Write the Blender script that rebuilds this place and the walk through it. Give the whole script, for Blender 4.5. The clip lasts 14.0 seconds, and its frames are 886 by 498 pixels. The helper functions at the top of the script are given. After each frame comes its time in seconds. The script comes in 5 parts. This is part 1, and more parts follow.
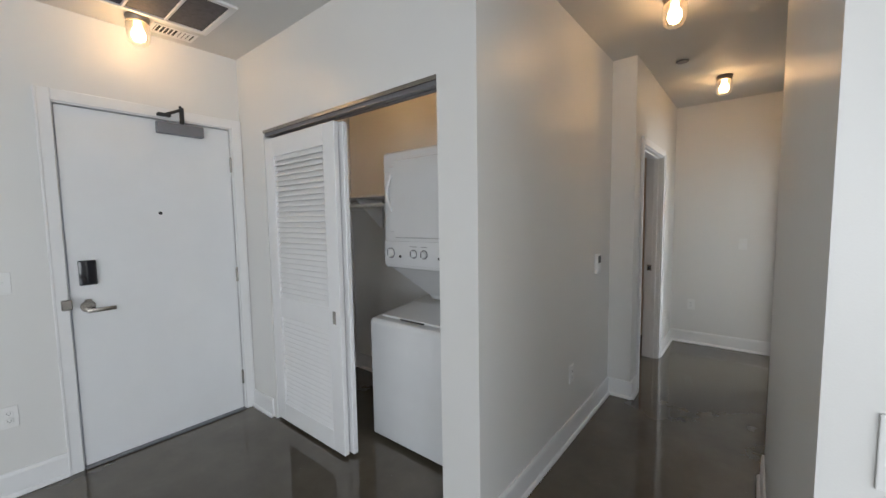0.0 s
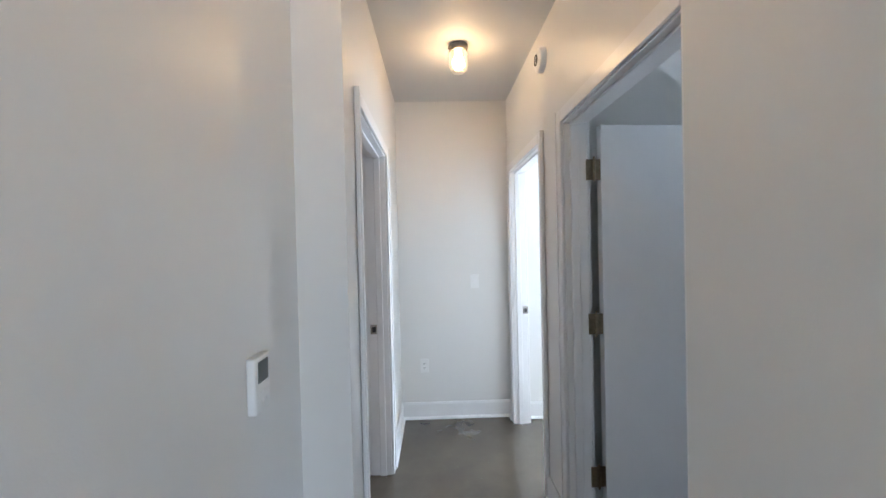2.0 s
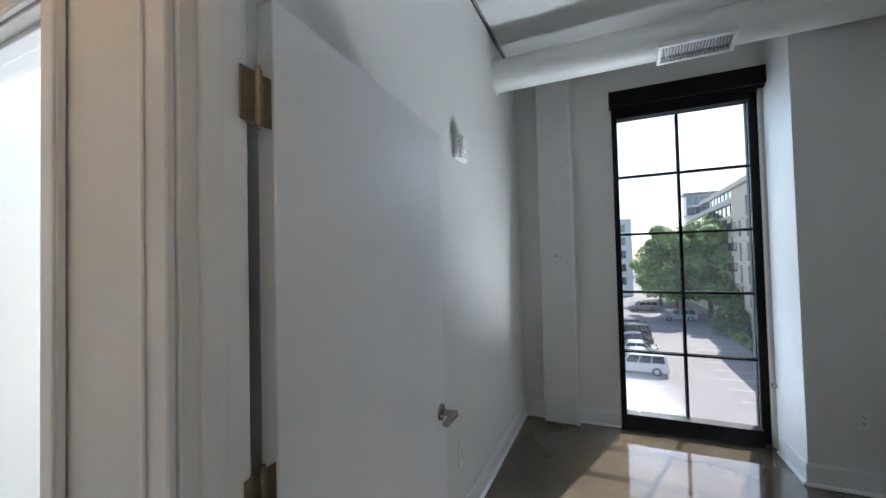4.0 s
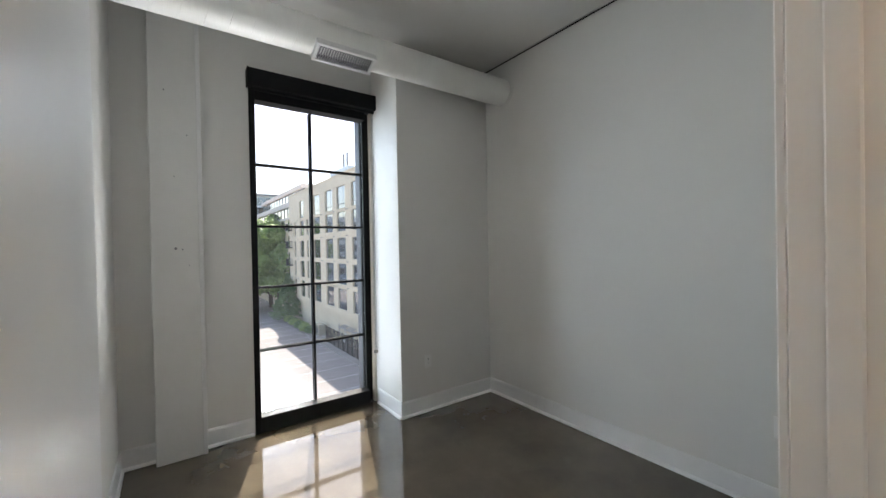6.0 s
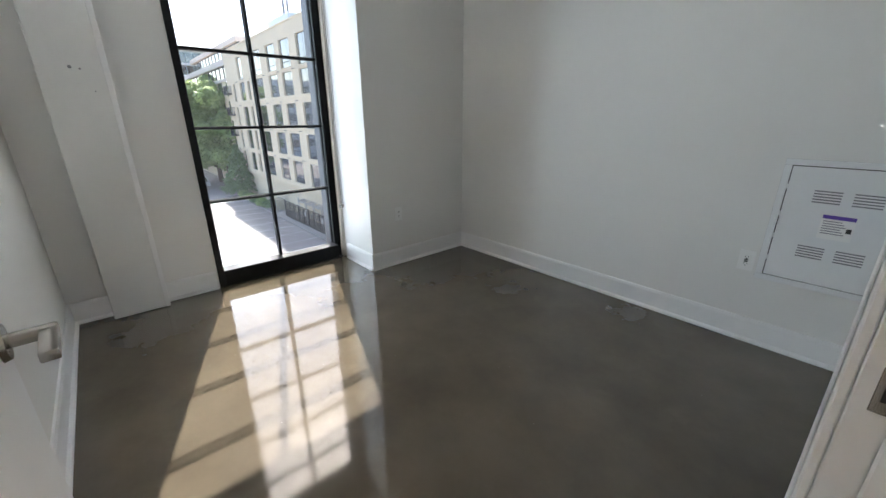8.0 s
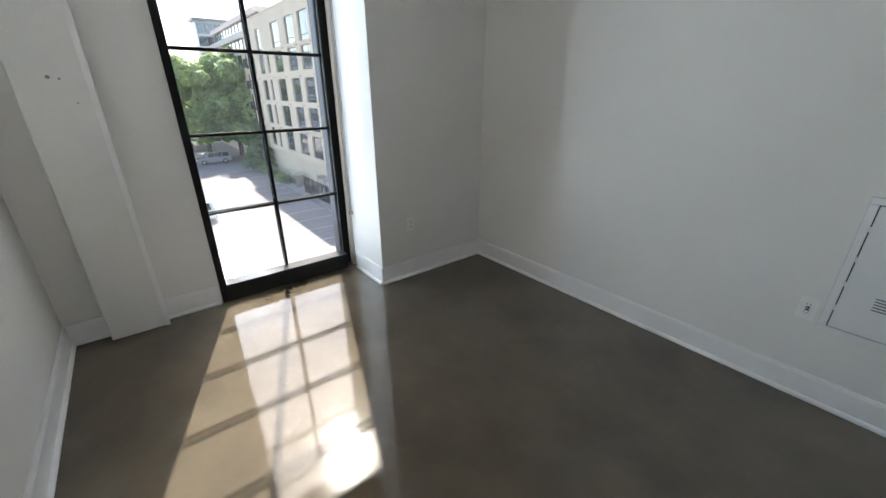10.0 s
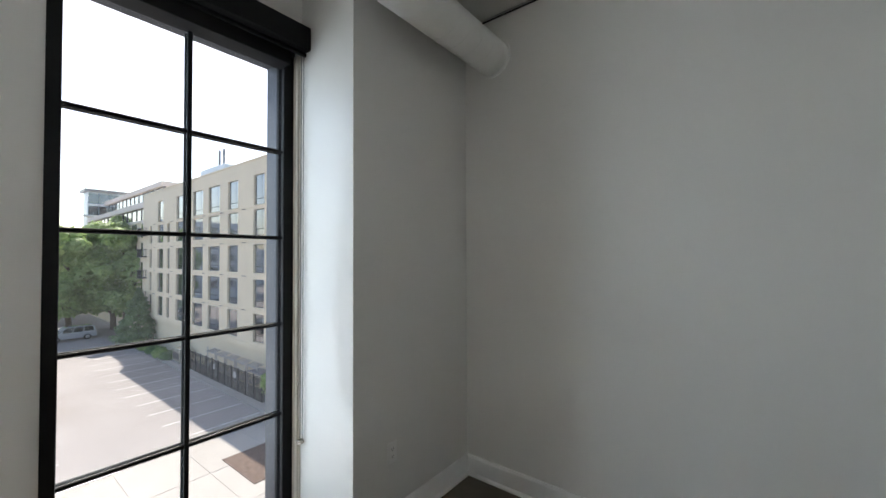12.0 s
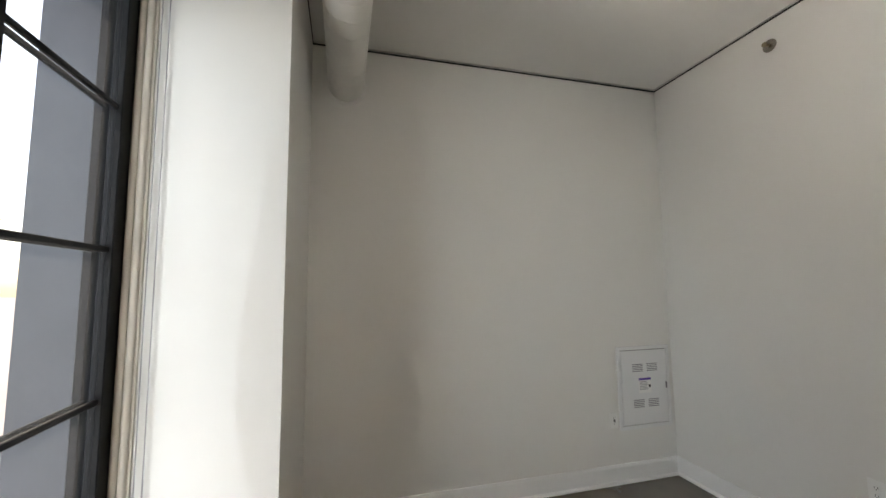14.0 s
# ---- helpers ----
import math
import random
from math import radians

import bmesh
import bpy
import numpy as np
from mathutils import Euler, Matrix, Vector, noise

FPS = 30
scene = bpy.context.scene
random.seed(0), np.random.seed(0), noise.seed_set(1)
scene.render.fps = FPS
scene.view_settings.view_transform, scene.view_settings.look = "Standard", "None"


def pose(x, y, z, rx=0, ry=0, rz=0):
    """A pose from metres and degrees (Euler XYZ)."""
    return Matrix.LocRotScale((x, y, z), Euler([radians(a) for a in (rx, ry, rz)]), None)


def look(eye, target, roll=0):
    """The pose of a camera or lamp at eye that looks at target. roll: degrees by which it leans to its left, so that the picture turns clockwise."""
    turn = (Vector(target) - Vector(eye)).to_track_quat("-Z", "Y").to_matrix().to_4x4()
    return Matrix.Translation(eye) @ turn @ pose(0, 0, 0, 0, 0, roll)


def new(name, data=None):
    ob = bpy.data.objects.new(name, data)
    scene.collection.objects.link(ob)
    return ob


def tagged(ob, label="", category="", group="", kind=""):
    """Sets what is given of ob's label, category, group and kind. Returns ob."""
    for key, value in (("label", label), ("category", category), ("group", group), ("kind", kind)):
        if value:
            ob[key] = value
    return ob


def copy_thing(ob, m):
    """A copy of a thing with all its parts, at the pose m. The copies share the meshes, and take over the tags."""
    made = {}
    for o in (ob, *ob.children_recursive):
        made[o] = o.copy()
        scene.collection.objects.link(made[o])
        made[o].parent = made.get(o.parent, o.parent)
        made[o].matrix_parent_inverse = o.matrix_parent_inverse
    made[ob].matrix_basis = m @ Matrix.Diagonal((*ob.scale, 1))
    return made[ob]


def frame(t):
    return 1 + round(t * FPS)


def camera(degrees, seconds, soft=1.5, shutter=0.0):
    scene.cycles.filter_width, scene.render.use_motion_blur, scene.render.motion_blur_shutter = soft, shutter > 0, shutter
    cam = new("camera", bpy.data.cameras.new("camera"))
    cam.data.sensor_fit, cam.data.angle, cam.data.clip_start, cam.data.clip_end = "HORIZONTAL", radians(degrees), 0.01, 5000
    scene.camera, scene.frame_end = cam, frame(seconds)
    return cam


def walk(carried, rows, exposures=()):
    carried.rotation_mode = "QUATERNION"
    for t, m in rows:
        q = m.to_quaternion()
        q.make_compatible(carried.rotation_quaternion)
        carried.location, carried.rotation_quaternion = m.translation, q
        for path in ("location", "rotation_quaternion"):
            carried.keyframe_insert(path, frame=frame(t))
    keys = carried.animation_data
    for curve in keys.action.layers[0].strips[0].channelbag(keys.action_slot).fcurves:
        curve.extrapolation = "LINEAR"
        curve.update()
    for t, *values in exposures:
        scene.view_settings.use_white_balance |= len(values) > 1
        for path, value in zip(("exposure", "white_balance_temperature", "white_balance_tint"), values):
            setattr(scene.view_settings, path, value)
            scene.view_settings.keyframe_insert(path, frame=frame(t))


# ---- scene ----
cam = camera(98.4, 14.0)
PATH = [
    (0, (0.908, -1.406, 1.478), (-0.351, 0.14, 1.321), -0.9),
    (0.5, (0.728, -0.937, 1.46), (-0.209, 0.826, 1.341), -0.9),
    (1, (0.624, -0.428, 1.499), (0.072, 1.491, 1.383), -1.3),
    (1.5, (0.519, 0.045, 1.497), (0.244, 2.024, 1.42), -1.2),
    (2, (0.483, 0.506, 1.481), (0.529, 2.505, 1.457), -1.3),
    (2.5, (0.508, 0.927, 1.488), (0.847, 2.898, 1.493), -1.3),
    (3, (0.573, 1.258, 1.51), (1.37, 3.093, 1.542), -1.3),
    (3.5, (0.671, 1.501, 1.518), (2.064, 2.935, 1.565), -1.2),
    (4, (0.744, 1.73, 1.513), (2.573, 2.538, 1.563), -1.4),
    (6.5, (1.095, 2.284, 1.478), (2.587, 0.956, 1.386), -0.4),
    (7, (1.123, 2.297, 1.394), (2.559, 0.927, 1.147), -0.6),
    (7.5, (1.199, 2.265, 1.318), (2.609, 0.926, 0.848), -0.8),
    (8, (1.275, 2.187, 1.242), (2.697, 0.941, 0.59), -0.3),
    (8.2, (1.307, 2.176, 1.208), (2.734, 0.973, 0.49), -0.6),
    (10.3, (1.539, 1.933, 1.486), (2.987, 0.787, 0.718), -0.1),
    (10.5, (1.567, 1.925, 1.502), (3.024, 0.725, 0.84), -0),
    (11, (1.726, 1.892, 1.543), (3.126, 0.534, 1.102), 0),
    (11.5, (2.031, 1.854, 1.56), (3.400, 0.41, 1.355), -0.2),
    (12, (2.367, 1.905, 1.573), (3.598, 0.33, 1.612), -0.2),
    (12.5, (2.715, 1.96, 1.566), (3.532, 0.14, 1.717), 0.25),
    (13, (3.12, 2.041, 1.577), (3.395, 0.071, 1.786), -0.3),
    (13.5, (3.509, 2.144, 1.574), (3.383, 0.158, 1.773), -0.3),
    (14, (3.74, 2.266, 1.554), (3.235, 0.34, 1.739), -0.6),
]
EXPOSURES = [(0, 0.15, 6350, 10), (0.5, 0.45, 6250, 10), (1.0, 0.75, 6050, 10), (1.5, 1.0, 5800, 9), (2.0, 1.05, 5550, 9), (2.6, 1.0, 5200, 8), (3.0, 0.8, 5450, 8), (3.5, 0.65, 5650, 8), (4.2, 0.88, 6150, 9), (6.5, 1.3, 6750, 10), (8.2, 1.5, 6550, 9), (10.5, 1.35, 6550, 9), (11.5, 1.05, 6700, 9), (12.5, 0.98, 6750, 9), (13.2, 1.2, 7250, 10), (14, 1.38, 7700, 13)]
walk(cam, [(t, look(eye, target, roll)) for t, eye, target, roll in PATH], EXPOSURES)

# ---- world, sun, large lights ----
world = bpy.data.worlds.new("world")
scene.world = world
world.use_nodes = True
wn = world.node_tree.nodes
sky = wn.new("ShaderNodeTexSky")
sky.sky_type = "NISHITA"
sky.sun_disc = False
sky.sun_elevation = radians(49.5)
sky.sun_rotation = radians(109.6)
sky.air_density, sky.dust_density = 1.0, 1.6
wn["Background"].inputs["Strength"].default_value = 0.15
world.node_tree.links.new(sky.outputs["Color"], wn["Background"].inputs["Color"])

sun = new("sun", bpy.data.lights.new("sun", "SUN"))
sun.data.energy, sun.data.angle, sun.data.color = 4.3, radians(0.5), (1.0, 0.94, 0.85)
sun.matrix_basis = look((30, -10, 40), (30 - 0.612, -10 + 0.217, 40 - 0.760))


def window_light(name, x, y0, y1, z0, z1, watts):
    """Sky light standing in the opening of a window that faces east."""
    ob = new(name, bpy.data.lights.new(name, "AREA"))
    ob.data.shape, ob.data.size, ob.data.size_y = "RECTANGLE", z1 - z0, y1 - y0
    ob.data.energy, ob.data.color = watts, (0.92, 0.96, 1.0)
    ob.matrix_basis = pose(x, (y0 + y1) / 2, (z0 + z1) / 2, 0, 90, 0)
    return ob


window_light("living_window_light", 4.66, -4.8, -1.6, 0.4, 2.5, 85)
window_light("second_bedroom_window_light", 4.66, 4.1, 5.6, 0.3, 2.8, 215)

# sky light in the bedroom window's opening; it falls in slantwise, towards the pier and the south wall
bed_light = window_light("bedroom_window_light", 0, 0, 0.9, 0.15, 2.65, 2.9)
bed_light.data.spread = radians(92)
bed_light.data.color = (0.68, 0.84, 1.0)
bed_light.matrix_basis = look((4.97, 1.28, 1.42), (4.97 - 0.70, 1.28 - 0.714, 1.42)) @ pose(0, 0, 0, 0, 0, 90)

# added lamp hidden below the bedroom window's sill, for light thrown up by the sunlit ground outside; lifts ceiling and
# north wall
bounce_fill = window_light("bedroom_bounce_fill_light", 0, 0, 0.7, 0, 0.11, 64)
bounce_fill.data.spread = radians(90)
bounce_fill.matrix_basis = look((4.655, 1.27, -0.028), (4.655 - 0.68, 1.27 + 0.45, -0.028 + 0.58)) @ pose(0, 0, 0, 0, 0, 90)
# lamp in an assumed, unseen south window of the living room, added to brighten the hall
south_fill = window_light("living_south_fill_light", 0, 0, 3.2, 0, 2.1, 95)
south_fill.matrix_basis = look((2.75, -5.62, 1.45), (2.75, -4.6, 1.45)) @ pose(0, 0, 0, 0, 0, 90)


# ---- materials ----
def material(name, colour, rough=0.5, metal=0.0, vary=0.06, scale=3.0, bump=0.0, bump_scale=120.0,
             rough_vary=0.0, second=None, coat=0.0, per_object=0.0):
    m = bpy.data.materials.new(name)
    m.use_nodes = True
    nt = m.node_tree
    n, link = nt.nodes, nt.links.new
    p = n["Principled BSDF"]
    p.inputs["Roughness"].default_value = rough
    p.inputs["Metallic"].default_value = metal
    p.inputs["Coat Weight"].default_value = coat
    p.inputs["Coat Roughness"].default_value = 0.06
    co = n.new("ShaderNodeTexCoord")
    big = n.new("ShaderNodeTexNoise")
    big.inputs["Scale"].default_value = scale
    big.inputs["Detail"].default_value = 6
    big.inputs["Roughness"].default_value = 0.62
    link(co.outputs["Object"], big.inputs["Vector"])
    mix = n.new("ShaderNodeMix")
    mix.data_type = "RGBA"
    ramp = n.new("ShaderNodeMapRange")
    ramp.inputs["From Min"].default_value, ramp.inputs["From Max"].default_value = 0.32, 0.68
    link(big.outputs["Fac"], ramp.inputs["Value"])
    link(ramp.outputs["Result"], mix.inputs["Factor"])
    lo = tuple(c * (1 - vary) for c in colour)
    hi = second or tuple(min(1.0, c * (1 + vary)) for c in colour)
    mix.inputs["A"].default_value = (*lo, 1)
    mix.inputs["B"].default_value = (*hi, 1)
    out = mix.outputs["Result"]
    if per_object:
        info = n.new("ShaderNodeObjectInfo")
        hsv = n.new("ShaderNodeHueSaturation")
        val = n.new("ShaderNodeMapRange")
        val.inputs["To Min"].default_value, val.inputs["To Max"].default_value = 1 - per_object, 1 + per_object
        link(info.outputs["Random"], val.inputs["Value"])
        link(val.outputs["Result"], hsv.inputs["Value"])
        link(out, hsv.inputs["Color"])
        out = hsv.outputs["Color"]
    link(out, p.inputs["Base Color"])
    if rough_vary:
        r = n.new("ShaderNodeMapRange")
        r.inputs["To Min"].default_value, r.inputs["To Max"].default_value = max(0.02, rough - rough_vary), rough + rough_vary
        mid = n.new("ShaderNodeTexNoise")
        mid.inputs["Scale"].default_value = scale * 4
        mid.inputs["Detail"].default_value = 5
        link(co.outputs["Object"], mid.inputs["Vector"])
        link(mid.outputs["Fac"], r.inputs["Value"])
        link(r.outputs["Result"], p.inputs["Roughness"])
    if bump:
        fine = n.new("ShaderNodeTexNoise")
        fine.inputs["Scale"].default_value = bump_scale
        fine.inputs["Detail"].default_value = 3
        link(co.outputs["Object"], fine.inputs["Vector"])
        b = n.new("ShaderNodeBump")
        b.inputs["Strength"].default_value = bump
        b.inputs["Distance"].default_value = 0.002
        link(fine.outputs["Fac"], b.inputs["Height"])
        link(b.outputs["Normal"], p.inputs["Normal"])
    return m


def glass_material(name, tint, rough=0.0, strength=1.0):
    m = bpy.data.materials.new(name)
    m.use_nodes = True
    p = m.node_tree.nodes["Principled BSDF"]
    p.inputs["Base Color"].default_value = (*tint, 1)
    p.inputs["Transmission Weight"].default_value = strength
    p.inputs["Roughness"].default_value = rough
    p.inputs["IOR"].default_value = 1.05
    return m


def veiled_glass(name, tint, film):
    """Clear glass with a thin even pale film, which lays haze over the view."""
    m = glass_material(name, tint)
    n, link = m.node_tree.nodes, m.node_tree.links.new
    veil = n.new("ShaderNodeBsdfTranslucent")
    veil.inputs["Color"].default_value = (0.78, 0.82, 0.88, 1)
    mix = n.new("ShaderNodeMixShader")
    mix.inputs["Fac"].default_value = film
    link(n["Principled BSDF"].outputs["BSDF"], mix.inputs[1])
    link(veil.outputs["BSDF"], mix.inputs[2])
    link(mix.outputs["Shader"], n["Material Output"].inputs["Surface"])
    return m


def glow_material(name, colour, strength):
    m = bpy.data.materials.new(name)
    m.use_nodes = True
    p = m.node_tree.nodes["Principled BSDF"]
    p.inputs["Base Color"].default_value = (*colour, 1)
    p.inputs["Emission Color"].default_value = (*colour, 1)
    p.inputs["Emission Strength"].default_value = strength
    return m


def floor_material():
    """Dark stained, sealed concrete: cloudy stain, paler scuffs, specks of fill, a gloss sealer."""
    m = material("polished_concrete", (0.094, 0.076, 0.054), 0.07, vary=0.25, scale=1.1, rough_vary=0.02,
                 second=(0.122, 0.102, 0.075), coat=0.5)
    nt = m.node_tree
    n, link = nt.nodes, nt.links.new
    p = n["Principled BSDF"]
    base = p.inputs["Base Color"].links[0].from_socket
    co = n.new("ShaderNodeTexCoord")
    clouds = n.new("ShaderNodeTexNoise")
    clouds.inputs["Scale"].default_value, clouds.inputs["Detail"].default_value = 4.5, 9
    clouds.inputs["Roughness"].default_value, clouds.inputs["Distortion"].default_value = 0.7, 0.8
    link(co.outputs["Object"], clouds.inputs["Vector"])
    pale = n.new("ShaderNodeMapRange")
    pale.inputs["From Min"].default_value, pale.inputs["From Max"].default_value = 0.58, 0.80
    pale.inputs["To Max"].default_value = 0.12
    link(clouds.outputs["Fac"], pale.inputs["Value"])
    mix = n.new("ShaderNodeMix")
    mix.data_type = "RGBA"
    link(pale.outputs["Result"], mix.inputs["Factor"])
    link(base, mix.inputs["A"])
    mix.inputs["B"].default_value = (0.21, 0.19, 0.155, 1)
    specks = n.new("ShaderNodeTexVoronoi")
    specks.inputs["Scale"].default_value = 9
    link(co.outputs["Object"], specks.inputs["Vector"])
    dot = n.new("ShaderNodeMapRange")
    dot.inputs["From Min"].default_value, dot.inputs["From Max"].default_value = 0.035, 0.02
    dot.inputs["To Max"].default_value = 0.3
    link(specks.outputs["Distance"], dot.inputs["Value"])
    mix2 = n.new("ShaderNodeMix")
    mix2.data_type = "RGBA"
    link(dot.outputs["Result"], mix2.inputs["Factor"])
    link(mix.outputs["Result"], mix2.inputs["A"])
    mix2.inputs["B"].default_value = (0.3, 0.28, 0.24, 1)
    link(mix2.outputs["Result"], p.inputs["Base Color"])
    wave = n.new("ShaderNodeTexNoise")
    wave.inputs["Scale"].default_value, wave.inputs["Detail"].default_value = 2.2, 2
    link(co.outputs["Object"], wave.inputs["Vector"])
    b = n.new("ShaderNodeBump")
    b.inputs["Strength"].default_value, b.inputs["Distance"].default_value = 0.25, 0.004
    link(wave.outputs["Fac"], b.inputs["Height"])
    link(b.outputs["Normal"], p.inputs["Normal"])
    return m


def leaf_material(name, dark, light, scale):
    """Leaves: two greens in patches, letting part of the light through."""
    m = material(name, dark, 0.5, vary=0.3, scale=scale, second=light)
    n, link = m.node_tree.nodes, m.node_tree.links.new
    p = n["Principled BSDF"]
    t = n.new("ShaderNodeBsdfTranslucent")
    link(p.inputs["Base Color"].links[0].from_socket, t.inputs["Color"])
    mix = n.new("ShaderNodeMixShader")
    mix.inputs["Fac"].default_value = 0.45
    link(p.outputs["BSDF"], mix.inputs[1])
    link(t.outputs["BSDF"], mix.inputs[2])
    link(mix.outputs["Shader"], n["Material Output"].inputs["Surface"])
    return m


M = {}
M["wall"] = material("white_wall_paint", (0.74, 0.735, 0.715), 0.36, vary=0.015, scale=1.2, bump=0.12, bump_scale=260, rough_vary=0.05)
M["bath_wall"] = material("warm_wall_paint", (0.72, 0.56, 0.43), 0.5, vary=0.03, scale=1.2, bump=0.12, bump_scale=260)
M["ceiling"] = material("ceiling_paint", (0.66, 0.66, 0.645), 0.6, vary=0.02, scale=1.5, bump=0.15, bump_scale=180)
M["trim"] = material("semi_gloss_trim_paint", (0.80, 0.80, 0.80), 0.28, vary=0.02, scale=6, bump=0.05, bump_scale=90)
M["door"] = material("door_paint", (0.79, 0.80, 0.81), 0.3, vary=0.02, scale=3, bump=0.08, bump_scale=140, rough_vary=0.05)
M["floor"] = floor_material()
# near black: the slab overhead, and the painted shade strips at the ceiling edge
M["void"] = material("dark_slab_and_gap_shade", (0.02, 0.02, 0.02), 0.9)
M["black"] = material("black_anodised_metal", (0.006, 0.0065, 0.008), 0.6, metal=0.0, vary=0.2, scale=8, bump=0.04)
M["black"].node_tree.nodes["Principled BSDF"].inputs["Specular IOR Level"].default_value = 0.2
M["slate"] = material("slate_cladding", (0.055, 0.063, 0.080), 0.5, vary=0.12, scale=5, bump=0.1, bump_scale=60)
M["steel"] = material("brushed_nickel", (0.36, 0.335, 0.305), 0.27, metal=1.0, vary=0.08, scale=40)
M["brass"] = material("antique_brass", (0.26, 0.21, 0.14), 0.33, metal=1.0, vary=0.2, scale=30)
M["grey_metal"] = material("grey_painted_metal", (0.22, 0.22, 0.24), 0.4, metal=0.5, vary=0.08, scale=12)
M["plastic"] = material("white_plastic", (0.80, 0.80, 0.79), 0.32, vary=0.02, scale=10)
M["slot"] = material("dark_slot", (0.03, 0.03, 0.03), 0.7)
M["enamel"] = material("white_enamel", (0.80, 0.81, 0.82), 0.2, vary=0.02, scale=4, coat=0.3)
M["duct"] = material("white_painted_duct", (0.78, 0.78, 0.76), 0.4, vary=0.03, scale=4, bump=0.05)
M["column"] = material("painted_column", (0.74, 0.74, 0.725), 0.45, vary=0.03, scale=2.5, bump=0.3, bump_scale=60)
M["lcd"] = material("lcd_screen", (0.09, 0.10, 0.10), 0.15)
M["screen"] = material("glossy_black_keypad", (0.012, 0.012, 0.016), 0.12, coat=0.5)
M["grille"] = material("grey_filter_mesh", (0.09, 0.09, 0.10), 0.8, vary=0.2, scale=40, bump=0.5, bump_scale=300)
M["beige"] = material("shade_channel_beige", (0.62, 0.58, 0.52), 0.45, vary=0.03, scale=8)
M["label_purple"] = material("purple_print", (0.10, 0.05, 0.36), 0.5)
M["print"] = material("grey_print", (0.25, 0.25, 0.27), 0.6)
M["porcelain"] = material("porcelain", (0.78, 0.77, 0.75), 0.12, vary=0.01, scale=3, coat=0.3)
M["jar"] = glass_material("jar_glass", (1.0, 0.97, 0.92), 0.32)
M["bulb"] = glow_material("warm_bulb", (1.0, 0.60, 0.27), 27.0)
M["bronze"] = material("cast_grey_bronze", (0.30, 0.26, 0.22), 0.45, metal=0.6, vary=0.1, scale=20)
# the pale film puts the outdoor haze into the glass
M["pane"] = veiled_glass("window_glass", (0.98, 0.99, 0.99), 0.009)
# outdoors
M["asphalt"] = material("old_asphalt", (0.25, 0.228, 0.226), 0.9, vary=0.12, scale=0.12, bump=0.5, bump_scale=30, second=(0.29, 0.266, 0.262))
M["concrete"] = material("pavement_concrete", (0.30, 0.28, 0.262), 0.85, vary=0.08, scale=0.5, bump=0.4, bump_scale=25)
M["slab"] = material("pavement_slab", (0.325, 0.302, 0.282), 0.85, vary=0.06, scale=0.5, bump=0.4, bump_scale=25, per_object=0.07)
M["line"] = material("stall_line_paint", (0.46, 0.45, 0.445), 0.7, vary=0.3, scale=2)
M["stucco"] = material("beige_panel", (0.72, 0.62, 0.465), 0.75, vary=0.05, scale=0.3, bump=0.3, bump_scale=10)
M["brick"] = material("orange_brown_brick", (0.33, 0.175, 0.105), 0.8, vary=0.12, scale=2.0, bump=0.4, bump_scale=12)
M["far_glass"] = material("dark_reflecting_glass", (0.035, 0.045, 0.06), 0.05, vary=0.4, scale=0.4, coat=1.0, per_object=0.5)
M["far_glass"].node_tree.nodes["Principled BSDF"].inputs["IOR"].default_value = 2.1
M["far_frame"] = material("dark_window_frame", (0.03, 0.03, 0.033), 0.5)
M["far_wall"] = material("pale_render", (0.76, 0.77, 0.79), 0.7, vary=0.05, scale=0.2)
M["terrace"] = material("pale_terrace_parapet", (0.66, 0.58, 0.54), 0.7, vary=0.05, scale=0.2)
M["bluish"] = material("blue_grey_cladding", (0.46, 0.53, 0.61), 0.3, vary=0.12, scale=0.2)
M["bark"] = material("bark", (0.10, 0.075, 0.055), 0.9, vary=0.3, scale=6, bump=0.8, bump_scale=20)
M["leaf"] = leaf_material("leaf_green", (0.26, 0.39, 0.13), (0.44, 0.56, 0.23), 0.7)
M["needle"] = leaf_material("needle_green", (0.15, 0.25, 0.11), (0.25, 0.36, 0.17), 1.5)
M["soil"] = material("planting_soil", (0.10, 0.065, 0.05), 0.95, vary=0.3, scale=4)
M["tyre"] = material("tyre_rubber", (0.02, 0.02, 0.02), 0.8)
M["rim"] = material("alloy_rim", (0.5, 0.5, 0.52), 0.3, metal=1.0)
M["car_glass"] = material("tinted_car_glass", (0.02, 0.025, 0.03), 0.08, coat=0.8)
M["lamp_red"] = material("red_lens", (0.4, 0.02, 0.02), 0.2)
M["lamp_white"] = material("clear_lens", (0.7, 0.7, 0.72), 0.15)
for cname, c in (("white", (0.72, 0.73, 0.74)), ("silver", (0.42, 0.43, 0.44)), ("navy", (0.02, 0.03, 0.06)), ("charcoal", (0.035, 0.037, 0.04)), ("tan", (0.38, 0.35, 0.28))):
    M["car_" + cname] = material("car_paint_" + cname, c, 0.25, metal=0.2, vary=0.03, scale=2, coat=1.0)


# ---- mesh helpers ----
def box(bm, x0, x1, y0, y1, z0, z1, bevel=0.0, seg=1):
    m = Matrix.Translation(((x0 + x1) / 2, (y0 + y1) / 2, (z0 + z1) / 2)) @ Matrix.Diagonal((abs(x1 - x0), abs(y1 - y0), abs(z1 - z0), 1))
    r = bmesh.ops.create_cube(bm, size=1, matrix=m)
    if bevel:
        edges = list({e for v in r["verts"] for e in v.link_edges})
        bmesh.ops.bevel(bm, geom=edges, offset=bevel, segments=seg, profile=0.6, affect="EDGES")
    return bm


